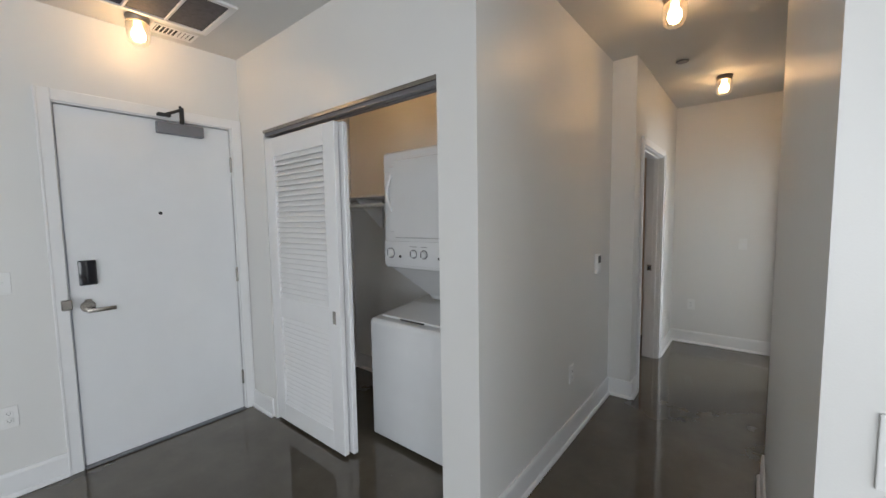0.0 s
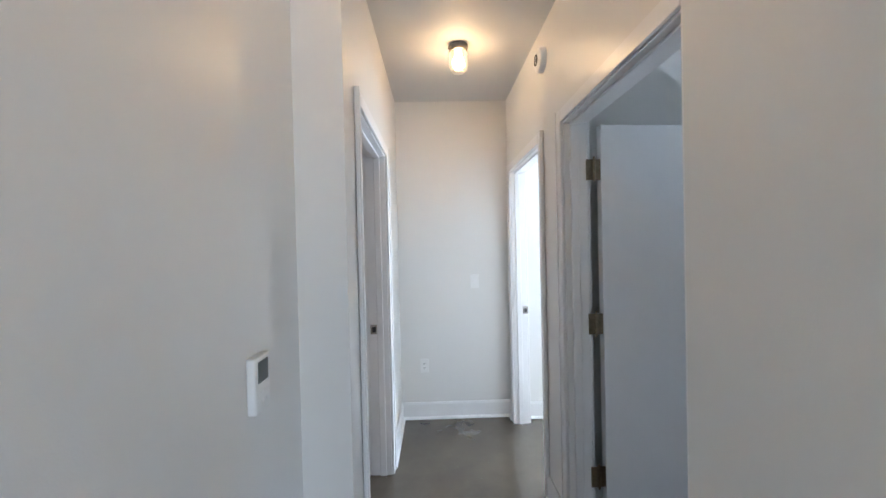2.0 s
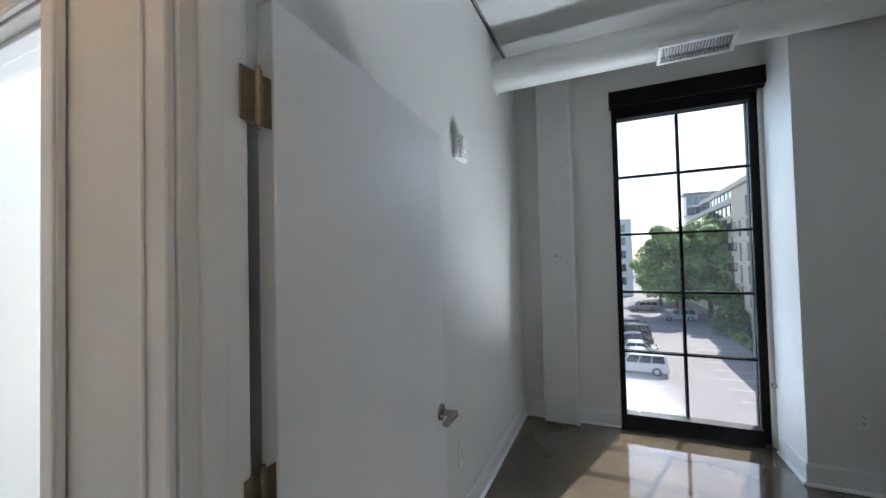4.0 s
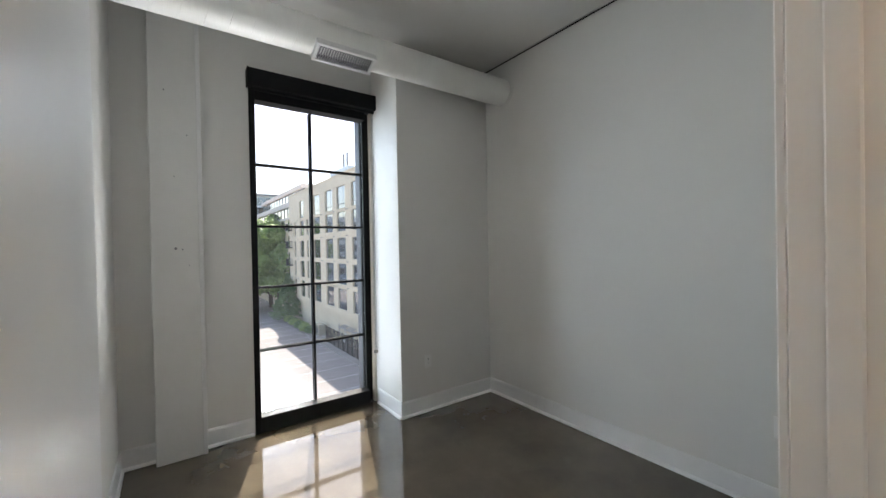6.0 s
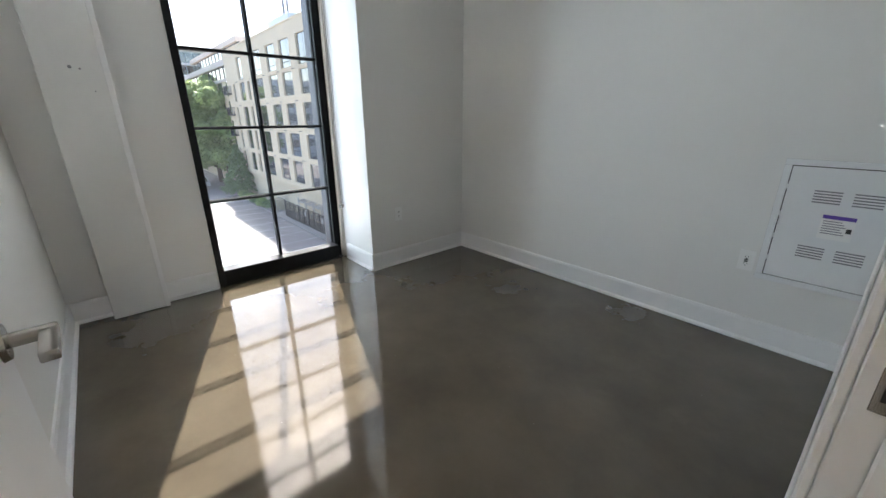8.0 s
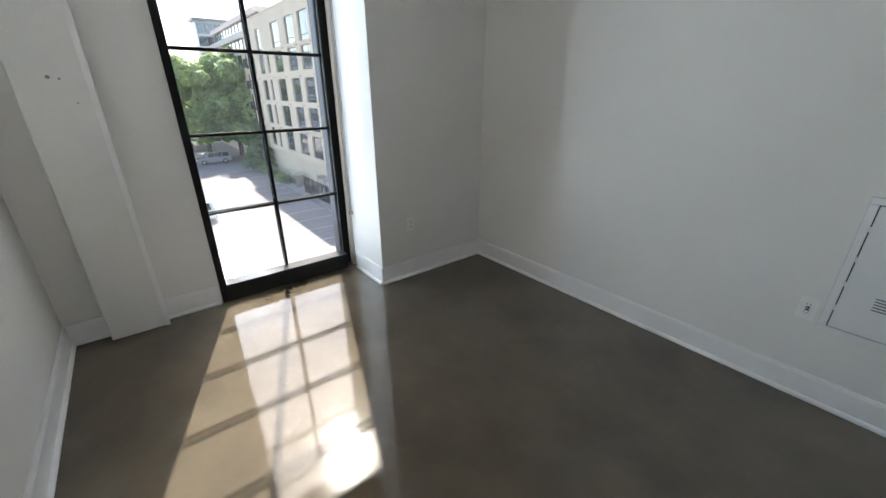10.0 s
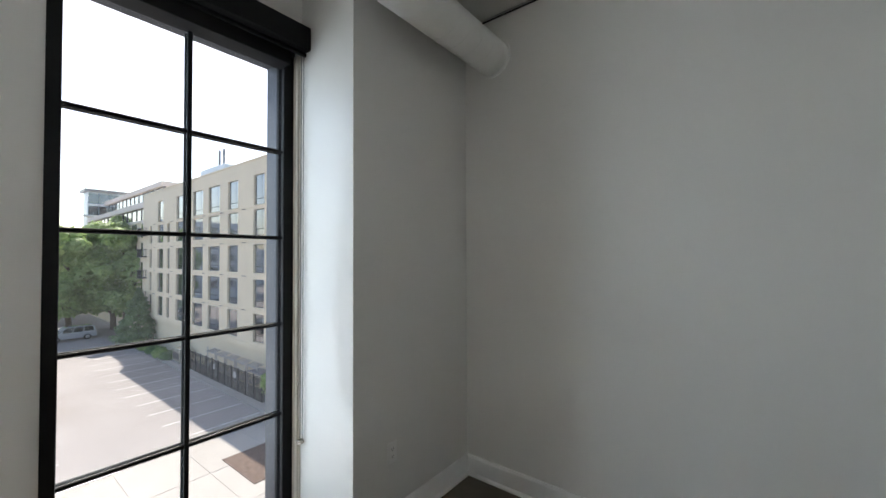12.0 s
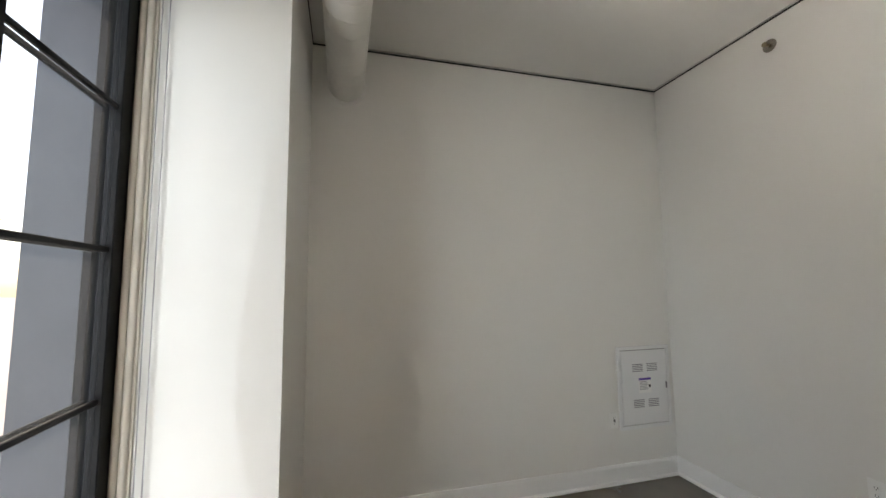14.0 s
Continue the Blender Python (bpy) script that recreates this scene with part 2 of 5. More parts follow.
def tube(bm, p0, p1, r0, r1=None, n=20, caps=True):
    p0, p1 = Vector(p0), Vector(p1)
    r1 = r0 if r1 is None else r1
    q = (p1 - p0).to_track_quat("Z", "Y")
    rings = []
    for p, r in ((p0, r0), (p1, r1)):
        rings.append([bm.verts.new(p + q @ Vector((r * math.cos(2 * math.pi * i / n), r * math.sin(2 * math.pi * i / n), 0))) for i in range(n)])
    for i in range(n):
        bm.faces.new((rings[0][i], rings[0][(i + 1) % n], rings[1][(i + 1) % n], rings[1][i]))
    if caps:
        bm.faces.new(list(reversed(rings[0])))
        bm.faces.new(rings[1])
    return bm


def lathe(bm, profile, n=28):
    """A turned shape about z from pairs of radius and height; its ends close where the radius is 0."""
    rings = []
    for r, z in profile:
        if r <= 1e-6:
            rings.append([bm.verts.new((0, 0, z))])
        else:
            rings.append([bm.verts.new((r * math.cos(2 * math.pi * i / n), r * math.sin(2 * math.pi * i / n), z)) for i in range(n)])
    for a, b in zip(rings, rings[1:]):
        for i in range(n):
            j = (i + 1) % n
            if len(a) == 1 and len(b) > 1:
                bm.faces.new((a[0], b[i], b[j]))
            elif len(b) == 1 and len(a) > 1:
                bm.faces.new((a[i], b[0], a[j]))
            elif len(a) > 1:
                bm.faces.new((a[i], b[i], b[j], a[j]))
    bmesh.ops.recalc_face_normals(bm, faces=bm.faces)
    return bm


def prism(bm, outline, y0, y1, at=lambda a, b, y: (a, y, b)):
    """An outline of (a, b) pairs pushed from y0 to y1."""
    lo = [bm.verts.new(at(a, b, y0)) for a, b in outline]
    hi = [bm.verts.new(at(a, b, y1)) for a, b in outline]
    k = len(outline)
    for i in range(k):
        bm.faces.new((lo[i], lo[(i + 1) % k], hi[(i + 1) % k], hi[i]))
    bm.faces.new(list(reversed(lo)))
    bm.faces.new(hi)
    bmesh.ops.recalc_face_normals(bm, faces=bm.faces)
    return bm


def mesh_object(name, bm, mat, smooth=False):
    me = bpy.data.meshes.new(name)
    bm.to_mesh(me)
    bm.free()
    me.materials.append(mat)
    if smooth:
        for f in me.polygons:
            f.use_smooth = True
        me.set_sharp_from_angle(angle=radians(38))
    return new(name, me)


def part(name, bm, mat, parent, label="", smooth=False):
    ob = mesh_object(name, bm, mat, smooth)
    ob.parent = parent
    return tagged(ob, label)


def thing(name, label, category, m=None, group="", kind=""):
    ob = new(name)
    ob.empty_display_size = 0.1
    if m is not None:
        ob.matrix_basis = m
    return tagged(ob, label, category, group, kind)


def solo(name, bm, mat, label, category, kind="", group="", m=None, smooth=False):
    ob = mesh_object(name, bm, mat, smooth)
    if m is not None:
        ob.matrix_basis = m
    return tagged(ob, label, category, group, kind)


def bx(*a, **k):
    return box(bmesh.new(), *a, **k)


def wall_mesh(axis, a0, a1, t0, t1, z0, z1, openings=()):
    """A wall along 'x' or 'y' from a0 to a1, t0 to t1 thick, with openings (a0, a1, z0, z1) right through it."""
    bm = bmesh.new()
    ga = sorted({a0, a1, *[v for o in openings for v in o[:2] if a0 < v < a1]})
    gz = sorted({z0, z1, *[v for o in openings for v in o[2:] if z0 < v < z1]})

    def solid(i, j):
        if not (0 <= i < len(ga) - 1 and 0 <= j < len(gz) - 1):
            return False
        a, z = (ga[i] + ga[i + 1]) / 2, (gz[j] + gz[j + 1]) / 2
        return not any(o[0] < a < o[1] and o[2] < z < o[3] for o in openings)

    cache = {}

    def v(a, t, z):
        key = (round(a, 5), t, round(z, 5))
        if key not in cache:
            cache[key] = bm.verts.new((a, t, z) if axis == "x" else (t, a, z))
        return cache[key]

    for i in range(len(ga) - 1):
        for j in range(len(gz) - 1):
            if not solid(i, j):
                continue
            a, b, c, d = ga[i], ga[i + 1], gz[j], gz[j + 1]
            for t in (t0, t1):
                bm.faces.new((v(a, t, c), v(b, t, c), v(b, t, d), v(a, t, d)))
            if not solid(i - 1, j):
                bm.faces.new((v(a, t0, c), v(a, t1, c), v(a, t1, d), v(a, t0, d)))
            if not solid(i + 1, j):
                bm.faces.new((v(b, t0, c), v(b, t1, c), v(b, t1, d), v(b, t0, d)))
            if not solid(i, j - 1):
                bm.faces.new((v(a, t0, c), v(b, t0, c), v(b, t1, c), v(a, t1, c)))
            if not solid(i, j + 1):
                bm.faces.new((v(a, t0, d), v(b, t0, d), v(b, t1, d), v(a, t1, d)))
    bmesh.ops.recalc_face_normals(bm, faces=bm.faces)
    return bm


def wall(name, axis, a0, a1, t0, t1, z0, z1, openings=(), mat="wall", label="smooth white painted plaster wall", category="wall"):
    return solo(name, wall_mesh(axis, a0, a1, t0, t1, z0, z1, openings), M[mat], label, category, "structure")


# ---- the shell of the flat ----
HALL_H, ROOM_H, DOOR_H = 2.69, 3.25, 2.05
XE = -2.185                       # entry wall
XN, XD, XR = 1.0, 1.118, 1.226    # hall face beside the bedroom, hall face and room face of the door wall
YS, YN = -0.42, 2.545             # bedroom, south and north
XW, XG = 4.45, 4.545              # window wall and its glass
YEND = 3.755
YC = -0.055                       # closet front
J = 0.018                         # jamb thickness

solo("floor", bx(-2.4, 4.455, -5.7, 6.4, -0.2, 0.0), M["floor"], "glossy dark brown sealed concrete floor", "floor", "structure")

wall("wall_entry", "y", -5.7, 1.05, XE - 0.15, XE, 0, 3.4, [(-1.074 - J, -0.131 + J, 0, 2.17 + J)])
wall("wall_closet_front", "x", XE, -0.1, YC, YC + 0.1, 0, 3.4, [(-1.825, -0.215, 0, 2.12)])
wall("wall_closet_back", "x", XE, -0.1, 0.98, 1.05, 0, 3.4)
wall("wall_hall_west", "y", YC, 1.86, -0.1, 0.0, 0, 3.4)
wall("wall_hall_jog", "x", -0.1, 0.05, 1.86, 1.93, 0, 3.4)
wall("wall_hall_bath", "y", 1.86, YEND, 0.05, 0.177, 0, 3.4, [(2.10 - J, 2.965 + J, 0, DOOR_H + J)])
wall("wall_hall_end", "x", 0.05, 1.245, YEND, YEND + 0.12, 0, 3.4)
wall("wall_hall_east", "y", -0.57, 1.28, XN, XN + 0.07, 0, 3.4)
wall("wall_hall_return", "x", XN + 0.07, XR, 1.22, 1.28, 0, 3.4)
wall("wall_hall_doors", "y", 1.28, YEND, XD, XR, 0, 3.4,
     [(1.445 - J, 2.335 + J, 0, DOOR_H + J), (2.735 - J, 3.60 + J, 0, DOOR_H + J)])
wall("wall_bedroom_south", "x", XN + 0.07, XW, -0.57, YS, 0, 3.4)
wall("wall_bedroom_north", "x", XR, XW, YN, YN + 0.12, 0, 3.4)
wall("wall_bedroom_pier", "x", 3.965, XW, YS, 0.622, 0, 3.4)
wall("wall_window_side", "y", -5.7, 6.4, XW, 4.555, 0, 3.4, [(0.604, 1.70, 0.0, 2.93), (-4.8, -1.6, 0.4, 2.5), (4.1, 5.6, 0.3, 2.8)])
wall("facade_cladding", "y", -5.9, 6.6, 4.56, 4.80, -9.2, 4.6, [(0.655, 1.70, -0.05, 2.80), (-4.8, -1.6, 0.4, 2.5), (4.1, 5.6, 0.3, 2.8)],
     "slate", "dark slate grey outside cladding round the window", "facade")
wall("wall_second_bedroom_stub", "x", XR, 1.72, 3.70, 3.875, 0, 3.4)
wall("wall_second_bedroom_north", "x", XR, XW, 6.0, 6.15, 0, 3.4)
wall("wall_second_bedroom_west", "y", YEND + 0.12, 6.0, 1.10, XR, 0, 3.4)
wall("wall_bath_south", "x", -2.0, -0.1, 1.86, 1.93, 0, 3.4, mat="bath_wall", label="warm beige painted bathroom wall")
wall("wall_bath_west", "y", 1.93, YEND, -2.1, -2.0, 0, 3.4, mat="bath_wall", label="warm beige painted bathroom wall")
wall("wall_bath_north", "x", -2.0, 0.05, YEND, YEND + 0.12, 0, 3.4, mat="bath_wall", label="warm beige painted bathroom wall")
# its opening is assumed, to hold the added south lamp
wall("wall_living_south", "x", -2.4, XW, -5.7, -5.55, 0, 3.4, [(1.15, 4.35, 0.4, 2.5)])


def ceiling(x0, x1, y0, y1, z, label, gap=0.0):
    solo("ceiling", bx(x0 + gap, x1 - gap, y0 + gap, y1 - gap, z, z + 0.03), M["ceiling"], label, "ceiling", "structure")


ceiling(XE, 0.0, -5.55, 0.0, HALL_H + 0.01, "flat white painted entry ceiling")
ceiling(0.0, XN, -5.55, 1.28, HALL_H, "flat white painted hall ceiling")
ceiling(0.0, XD, 1.28, YEND, HALL_H, "flat white painted hall ceiling")
ceiling(XN, XW, -5.55, -0.57, HALL_H + 0.01, "flat white painted living room ceiling")
ceiling(XE, 0.0, 0.0, 1.05, HALL_H + 0.02, "flat white closet ceiling")
ceiling(-2.0, 0.05, 1.93, YEND, 2.6, "flat white bathroom ceiling")
ceiling(XN + 0.07, XW, YS, YN, ROOM_H, "flat white bedroom ceiling with a dark shadow gap at its edge", 0.026)
ceiling(XR, XW, YN + 0.12, 6.0, ROOM_H, "flat white second bedroom ceiling")
solo("roof_slab", bx(-2.4, 4.80, -5.9, 6.6, 3.4, 3.6), M["void"], "dark slab above the ceilings", "slab", "structure")


# dark strips that paint the ceiling gap's shadow line onto the walls
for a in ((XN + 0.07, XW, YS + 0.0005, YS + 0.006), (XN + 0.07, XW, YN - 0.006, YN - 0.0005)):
    solo("trim", bx(*a, ROOM_H - 0.008, ROOM_H + 0.002), M["void"], "thin dark strip drawn as the shade of the ceiling gap", "trim", "structure")
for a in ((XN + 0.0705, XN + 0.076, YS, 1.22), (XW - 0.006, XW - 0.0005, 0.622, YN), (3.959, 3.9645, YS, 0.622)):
    solo("trim", bx(*a, ROOM_H - 0.008, ROOM_H + 0.002), M["void"], "thin dark strip drawn as the shade of the ceiling gap", "trim", "structure")


def baseboard(x0, y0, x1, y1, nx, ny):
    """A tall white skirting with a bevelled top and a shoe moulding, from one point to the other; (nx, ny) points into the room."""
    outline = [(0.0, 0.004), (0.014, 0.004), (0.014, 0.125), (0.009, 0.142), (0.0, 0.142)]
    shoe = [(0.0142, 0.003), (0.030, 0.003), (0.028, 0.014), (0.021, 0.022), (0.0142, 0.024)]
    length = math.hypot(x1 - x0, y1 - y0)
    ux, uy = (x1 - x0) / length, (y1 - y0) / length
    root = thing("baseboard", "white painted baseboard with a shoe moulding", "baseboard", pose(x0, y0, 0), kind="structure")
    at = lambda a, b, s: (ux * s + nx * a, uy * s + ny * a, b)
    part("board", prism(bmesh.new(), outline, 0, length, at), M["trim"], root)
    part("shoe_moulding", prism(bmesh.new(), shoe, 0, length, at), M["trim"], root)


E0 = 0.001
for run in (
    (XE + E0, -5.5, XE + E0, -1.145, 1, 0), (XE, YC - E0, -1.865, YC - E0, 0, -1), (-0.185, YC - E0, 0.014, YC - E0, 0, -1),
    (E0, YC, E0, 1.845, 1, 0), (0.0, 1.86 - E0, 0.191, 1.86 - E0, 0, -1), (0.177 + E0, 1.846, 0.177 + E0, 2.035, 1, 0),
    (0.177 + E0, 3.03, 0.177 + E0, YEND, 1, 0), (0.177, YEND - E0, XD, YEND - E0, 0, -1),
    (XD - E0, 2.405, XD - E0, 2.67, -1, 0), (XD - E0, 3.665, XD - E0, YEND, -1, 0),
    (XN - E0, -0.584, XN - E0, 1.28, -1, 0), (XN - 0.014, -0.57 - E0, XW, -0.57 - E0, 0, -1),
    (XN + 0.07, YS + E0, 3.965, YS + E0, 0, 1), (3.965 - E0, YS, 3.965 - E0, 0.636, -1, 0), (3.951, 0.622 + E0, 4.395, 0.622 + E0, 0, 1),
    (XW - E0, 1.71, XW - E0, 2.04, -1, 0), (XW - E0, 2.34, XW - E0, YN, -1, 0), (XR, YN - E0, XW, YN - E0, 0, -1),
    (XN + 0.07 + E0, YS, XN + 0.07 + E0, 1.22, 1, 0), (XR, 3.70 - E0, 1.734, 3.70 - E0, 0, -1), (1.72 + E0, 3.70, 1.72 + E0, 3.88, 1, 0),
    (XE, 0.98 - E0, -0.1, 0.98 - E0, 0, -1), (XE + E0, 0.05, XE + E0, 0.98, 1, 0),
):
    baseboard(*run)


# ---- door frames ----
def door_frame(name, xa, xb, y0, y1, h, sides=(True, True), stop_at=0.5, cas=0.062):
    """Jambs, stops and casings of an opening in a wall from xa to xb whose faces look along x."""
    root = thing(name, "white painted door frame with plain casings", "door frame", pose(0, 0, 0), kind="structure")
    part("jamb", bx(xa - 0.002, xb + 0.002, y0 - J, y0, 0, h, bevel=0.002), M["trim"], root)
    part("jamb", bx(xa - 0.002, xb + 0.002, y1, y1 + J, 0, h, bevel=0.002), M["trim"], root)
    part("head", bx(xa - 0.002, xb + 0.002, y0 - J, y1 + J, h, h + J, bevel=0.002), M["trim"], root)
    xs = xa + (xb - xa) * stop_at
    for y in (y0, y1 - 0.012):
        part("door_stop", bx(xs - 0.02, xs + 0.02, y, y + 0.012, 0, h - 0.012, bevel=0.003), M["trim"], root)
    part("door_stop", bx(xs - 0.02, xs + 0.02, y0, y1, h - 0.012, h, bevel=0.003), M["trim"], root)
    for x, s, on in ((xa, -1, sides[0]), (xb, 1, sides[1])):
        if not on:
            continue
        u, w = sorted((x + s * 0.0025, x + s * 0.018))
        r = 0.006
        part("casing", bx(u, w, y0 - r - cas, y0 - r, 0, h + r + cas, bevel=0.003), M["trim"], root)
        part("casing", bx(u, w, y1 + r, y1 + r + cas, 0, h + r + cas, bevel=0.003), M["trim"], root)
        part("casing", bx(u, w, y0 - r, y1 + r, h + r, h + r + cas, bevel=0.003), M["trim"], root)
        u2, w2 = sorted((x + s * 0.018, x + s * 0.024))
        part("bead", bx(u2, w2, y0 - r - cas, y0 - r - cas + 0.012, 0, h + r + cas, bevel=0.002), M["trim"], root)
        part("bead", bx(u2, w2, y1 + r + cas - 0.012, y1 + r + cas, 0, h + r + cas, bevel=0.002), M["trim"], root)
    return root


bed_frame = door_frame("door_frame_bedroom", XD, XR, 1.445, 2.335, DOOR_H, stop_at=0.42)
bath_frame = door_frame("door_frame_bath", 0.05, 0.177, 2.10, 2.965, DOOR_H, stop_at=0.6)
far_frame = door_frame("door_frame_second_bedroom", XD, XR, 2.735, 3.60, DOOR_H, stop_at=0.42)
entry_frame = door_frame("door_frame_entry", XE - 0.15, XE, -1.074, -0.131, 2.17, sides=(False, True), stop_at=0.3, cas=0.066)


def strike_plate(parent, x, y, z, s, w=0.028, hh=0.058, lip=0):
    """A latch plate let into a jamb that looks along s * y."""
    a, b = sorted((y + s * 0.0005, y + s * 0.003))
    pl = part("strike_plate", bx(x - w, x + w, a, b, z - hh, z + hh, bevel=0.001), M["steel"], parent, "brushed nickel strike plate")
    a, b = sorted((y + s * 0.0031, y + s * 0.0042))
    part("latch_hole", bx(x - 0.012, x + 0.012, a, b, z - 0.016, z + 0.016), M["slot"], pl)
    for dz in (-0.04, 0.04):
        part("screw", tube(bmesh.new(), (x, y + s * 0.003, z + dz * hh / 0.058), (x, y + s * 0.0045, z + dz * hh / 0.058), 0.005, n=12), M["steel"], pl)


strike_plate(bed_frame, 1.189, 1.445, 0.882, 1, 0.020, 0.036)
strike_plate(bath_frame, 0.085, 2.965, 0.945, -1, 0.022, 0.03)
strike_plate(far_frame, 1.215, 3.60, 0.932, -1, 0.022, 0.03)


# ---- doors ----
def lever(parent, x, y, z, s, dx):
    """A lever handle on a rose; it stands out along s * y and its blade points along dx."""
    rose = part("handle", tube(bmesh.new(), (x, y, z), (x, y + s * 0.009, z), 0.033, 0.030, 28), M["steel"], parent, "brushed nickel lever handle", True)
    part("neck", tube(bmesh.new(), (x, y + s * 0.009, z), (x, y + s * 0.068, z), 0.0125, n=16), M["steel"], rose, "", True)
    a, b = sorted((x - dx * 0.012, x + dx * 0.105))
    c, d = sorted((y + s * 0.046, y + s * 0.070))
    part("lever", bx(a, b, c, d, z - 0.009, z + 0.009, bevel=0.003, seg=2), M["steel"], rose, "", True)


def hinge(parent, x, y, z, hx, hy, mat, leaf=0.038):
    """A butt hinge: knuckle with its pin ends and two rounded plates."""
    k = part("hinge", tube(bmesh.new(), (x, y, z - 0.052), (x, y, z + 0.052), 0.0075, n=14), mat, parent, "antique brass butt hinge", True)
    part("pin", tube(bmesh.new(), (x, y, z - 0.060), (x, y, z + 0.062), 0.0045, n=10), mat, k)
    for w in hx:
        a, b = sorted((x, x + w * leaf))
        part("plate", bx(a, b, y + hy - 0.0015, y + hy + 0.0015, z - 0.05, z + 0.05, bevel=0.0007), mat, k)


# bedroom door, standing open a little past square
LEAF = 0.9
bedroom_door = thing("door_2", "open flush white painted bedroom door with lever handle", "door", pose(1.288, 2.339, 0, 0, 0, 3.0), kind="structure")
part("leaf", bx(0.004, LEAF, -0.012, 0.032, 0.012, 2.038, bevel=0.0025), M["door"], bedroom_door)
lever(bedroom_door, LEAF - 0.05, -0.012, 0.905, -1, -1)
lever(bedroom_door, LEAF - 0.05, 0.032, 0.905, 1, -1)
part("latch_plate", bx(LEAF, LEAF + 0.002, -0.004, 0.024, 0.875, 0.935), M["steel"], bedroom_door)
for hz in (1.824, 1.08, 0.335):
    hinge(bedroom_door, -0.030, -0.008, hz, (-1, 1), 0.004, M["brass"])

entry_door = thing("door_1", "closed flush white entry door with keypad lock and closer", "door", pose(XE - 0.010, -1.074, 0), kind="structure")
part("leaf", bx(-0.045, 0.0, 0.006, 0.937, 0.012, 2.163, bevel=0.002), M["door"], entry_door)
rose = part("handle", tube(bmesh.new(), (0, 0.078, 0.985), (0.010, 0.078, 0.985), 0.036, 0.033, 28), M["steel"], entry_door, "brushed nickel lever handle", True)
part("neck", tube(bmesh.new(), (0.01, 0.078, 0.965), (0.058, 0.078, 0.965), 0.012, n=16), M["steel"], rose, "", True)
part("lever", bx(0.046, 0.06, 0.066, 0.20, 0.953, 0.976, bevel=0.004, seg=2), M["steel"], rose, "", True)
part("thumb_turn", bx(0.0, 0.02, 0.062, 0.096, 1.01, 1.03, bevel=0.004), M["steel"], rose, "", True)
kp = part("keypad", bx(0.0, 0.024, 0.046, 0.128, 1.115, 1.265, bevel=0.006, seg=2), M["screen"], entry_door, "glossy black keypad lock", True)
part("peephole", tube(bmesh.new(), (0, 0.475, 1.546), (0.006, 0.475, 1.546), 0.011, n=18), M["slot"], entry_door, "dark peephole", True)
cl = part("closer", bx(0.0, 0.05, 0.48, 0.755, 2.075, 2.15, bevel=0.006, seg=2), M["grey_metal"], entry_door, "grey surface door closer", True)
part("arm", bx(0.020, 0.044, 0.616, 0.640, 2.15, 2.262, bevel=0.003), M["slot"], cl, "dark closer arm")
part("arm", tube(bmesh.new(), (0.034, 0.628, 2.248), (0.040, 0.525, 2.195), 0.010, n=10), M["slot"], cl, "", True)
part("arm", tube(bmesh.new(), (0.034, 0.628, 2.254), (0.10, 0.600, 2.248), 0.008, n=10), M["slot"], cl, "", True)
part("bracket", bx(0.026, 0.060, 0.485, 0.560, 2.184, 2.204, bevel=0.003), M["slot"], cl)
part("night_latch", bx(0.03, 0.062, -0.042, 0.004, 0.985, 1.045, bevel=0.005), M["steel"], entry_door, "nickel night latch on the frame", True)
for hz in (1.909, 1.076, 0.261):
    k = part("hinge", tube(bmesh.new(), (0.005, 0.940, hz - 0.055), (0.005, 0.940, hz + 0.055), 0.008, n=12), M["steel"], entry_door, "steel butt hinge", True)
part("threshold", bx(-0.11, 0.035, 0.0, 0.943, 0.001, 0.012, bevel=0.003), M["grey_metal"], entry_door)


# ---- laundry closet ----
def louver_door(m, pull=True):
    """A sliding door leaf with a tall and a short panel of slanted slats."""
    w, h, t = 0.82, 2.035, 0.034
    root = thing("louver_door", "white sliding louvered closet door, pushed to one side", "closet door", m, "closet doors")
    for x0, x1 in ((0, 0.115), (w - 0.115, w)):
        part("stile", bx(x0, x1, 0, t, 0.0, h, bevel=0.003), M["trim"], root)
    for z0, z1 in ((0, 0.13), (0.775, 0.92), (h - 0.125, h)):
        part("rail", bx(0.115, w - 0.115, 0, t, z0, z1, bevel=0.002), M["trim"], root)
    slat = bx(0.117, w - 0.117, -0.0035, 0.0035, -0.0205, 0.0205, bevel=0.002)
    bmesh.ops.rotate(slat, verts=slat.verts, cent=(0, 0, 0), matrix=Matrix.Rotation(radians(-33), 3, "X"))
    me = bpy.data.meshes.new("slat")
    slat.to_mesh(me)
    slat.free()
    me.materials.append(M["trim"])
    for z0, z1, n in ((0.13, 0.775, 19), (0.92, h - 0.125, 28)):
        for i in range(n):
            o = new("slat", me)
            o.location = (0, t / 2, z0 + (i + 0.5) * (z1 - z0) / n)
            o.parent = root
    if pull:
        part("finger_pull", bx(w - 0.075, w - 0.045, -0.002, 0.004, 0.825, 0.905, bevel=0.001), M["steel"], root, "nickel finger pull")
    return root


louver_door(pose(-1.821, YC + 0.006, 0.02))
louver_door(pose(-1.797, YC + 0.054, 0.02), False)
track = thing("closet_door_track", "grey metal sliding door track under the closet lintel", "door track", pose(-1.825, YC, 2.12))
part("fascia", bx(0, 1.61, -0.002, 0.008, -0.02, 0.001), M["steel"], track)
part("rail", bx(0, 1.61, 0.012, 0.046, -0.04, 0.0), M["grey_metal"], track)
part("rail", bx(0, 1.61, 0.054, 0.09, -0.04, 0.0), M["grey_metal"], track)

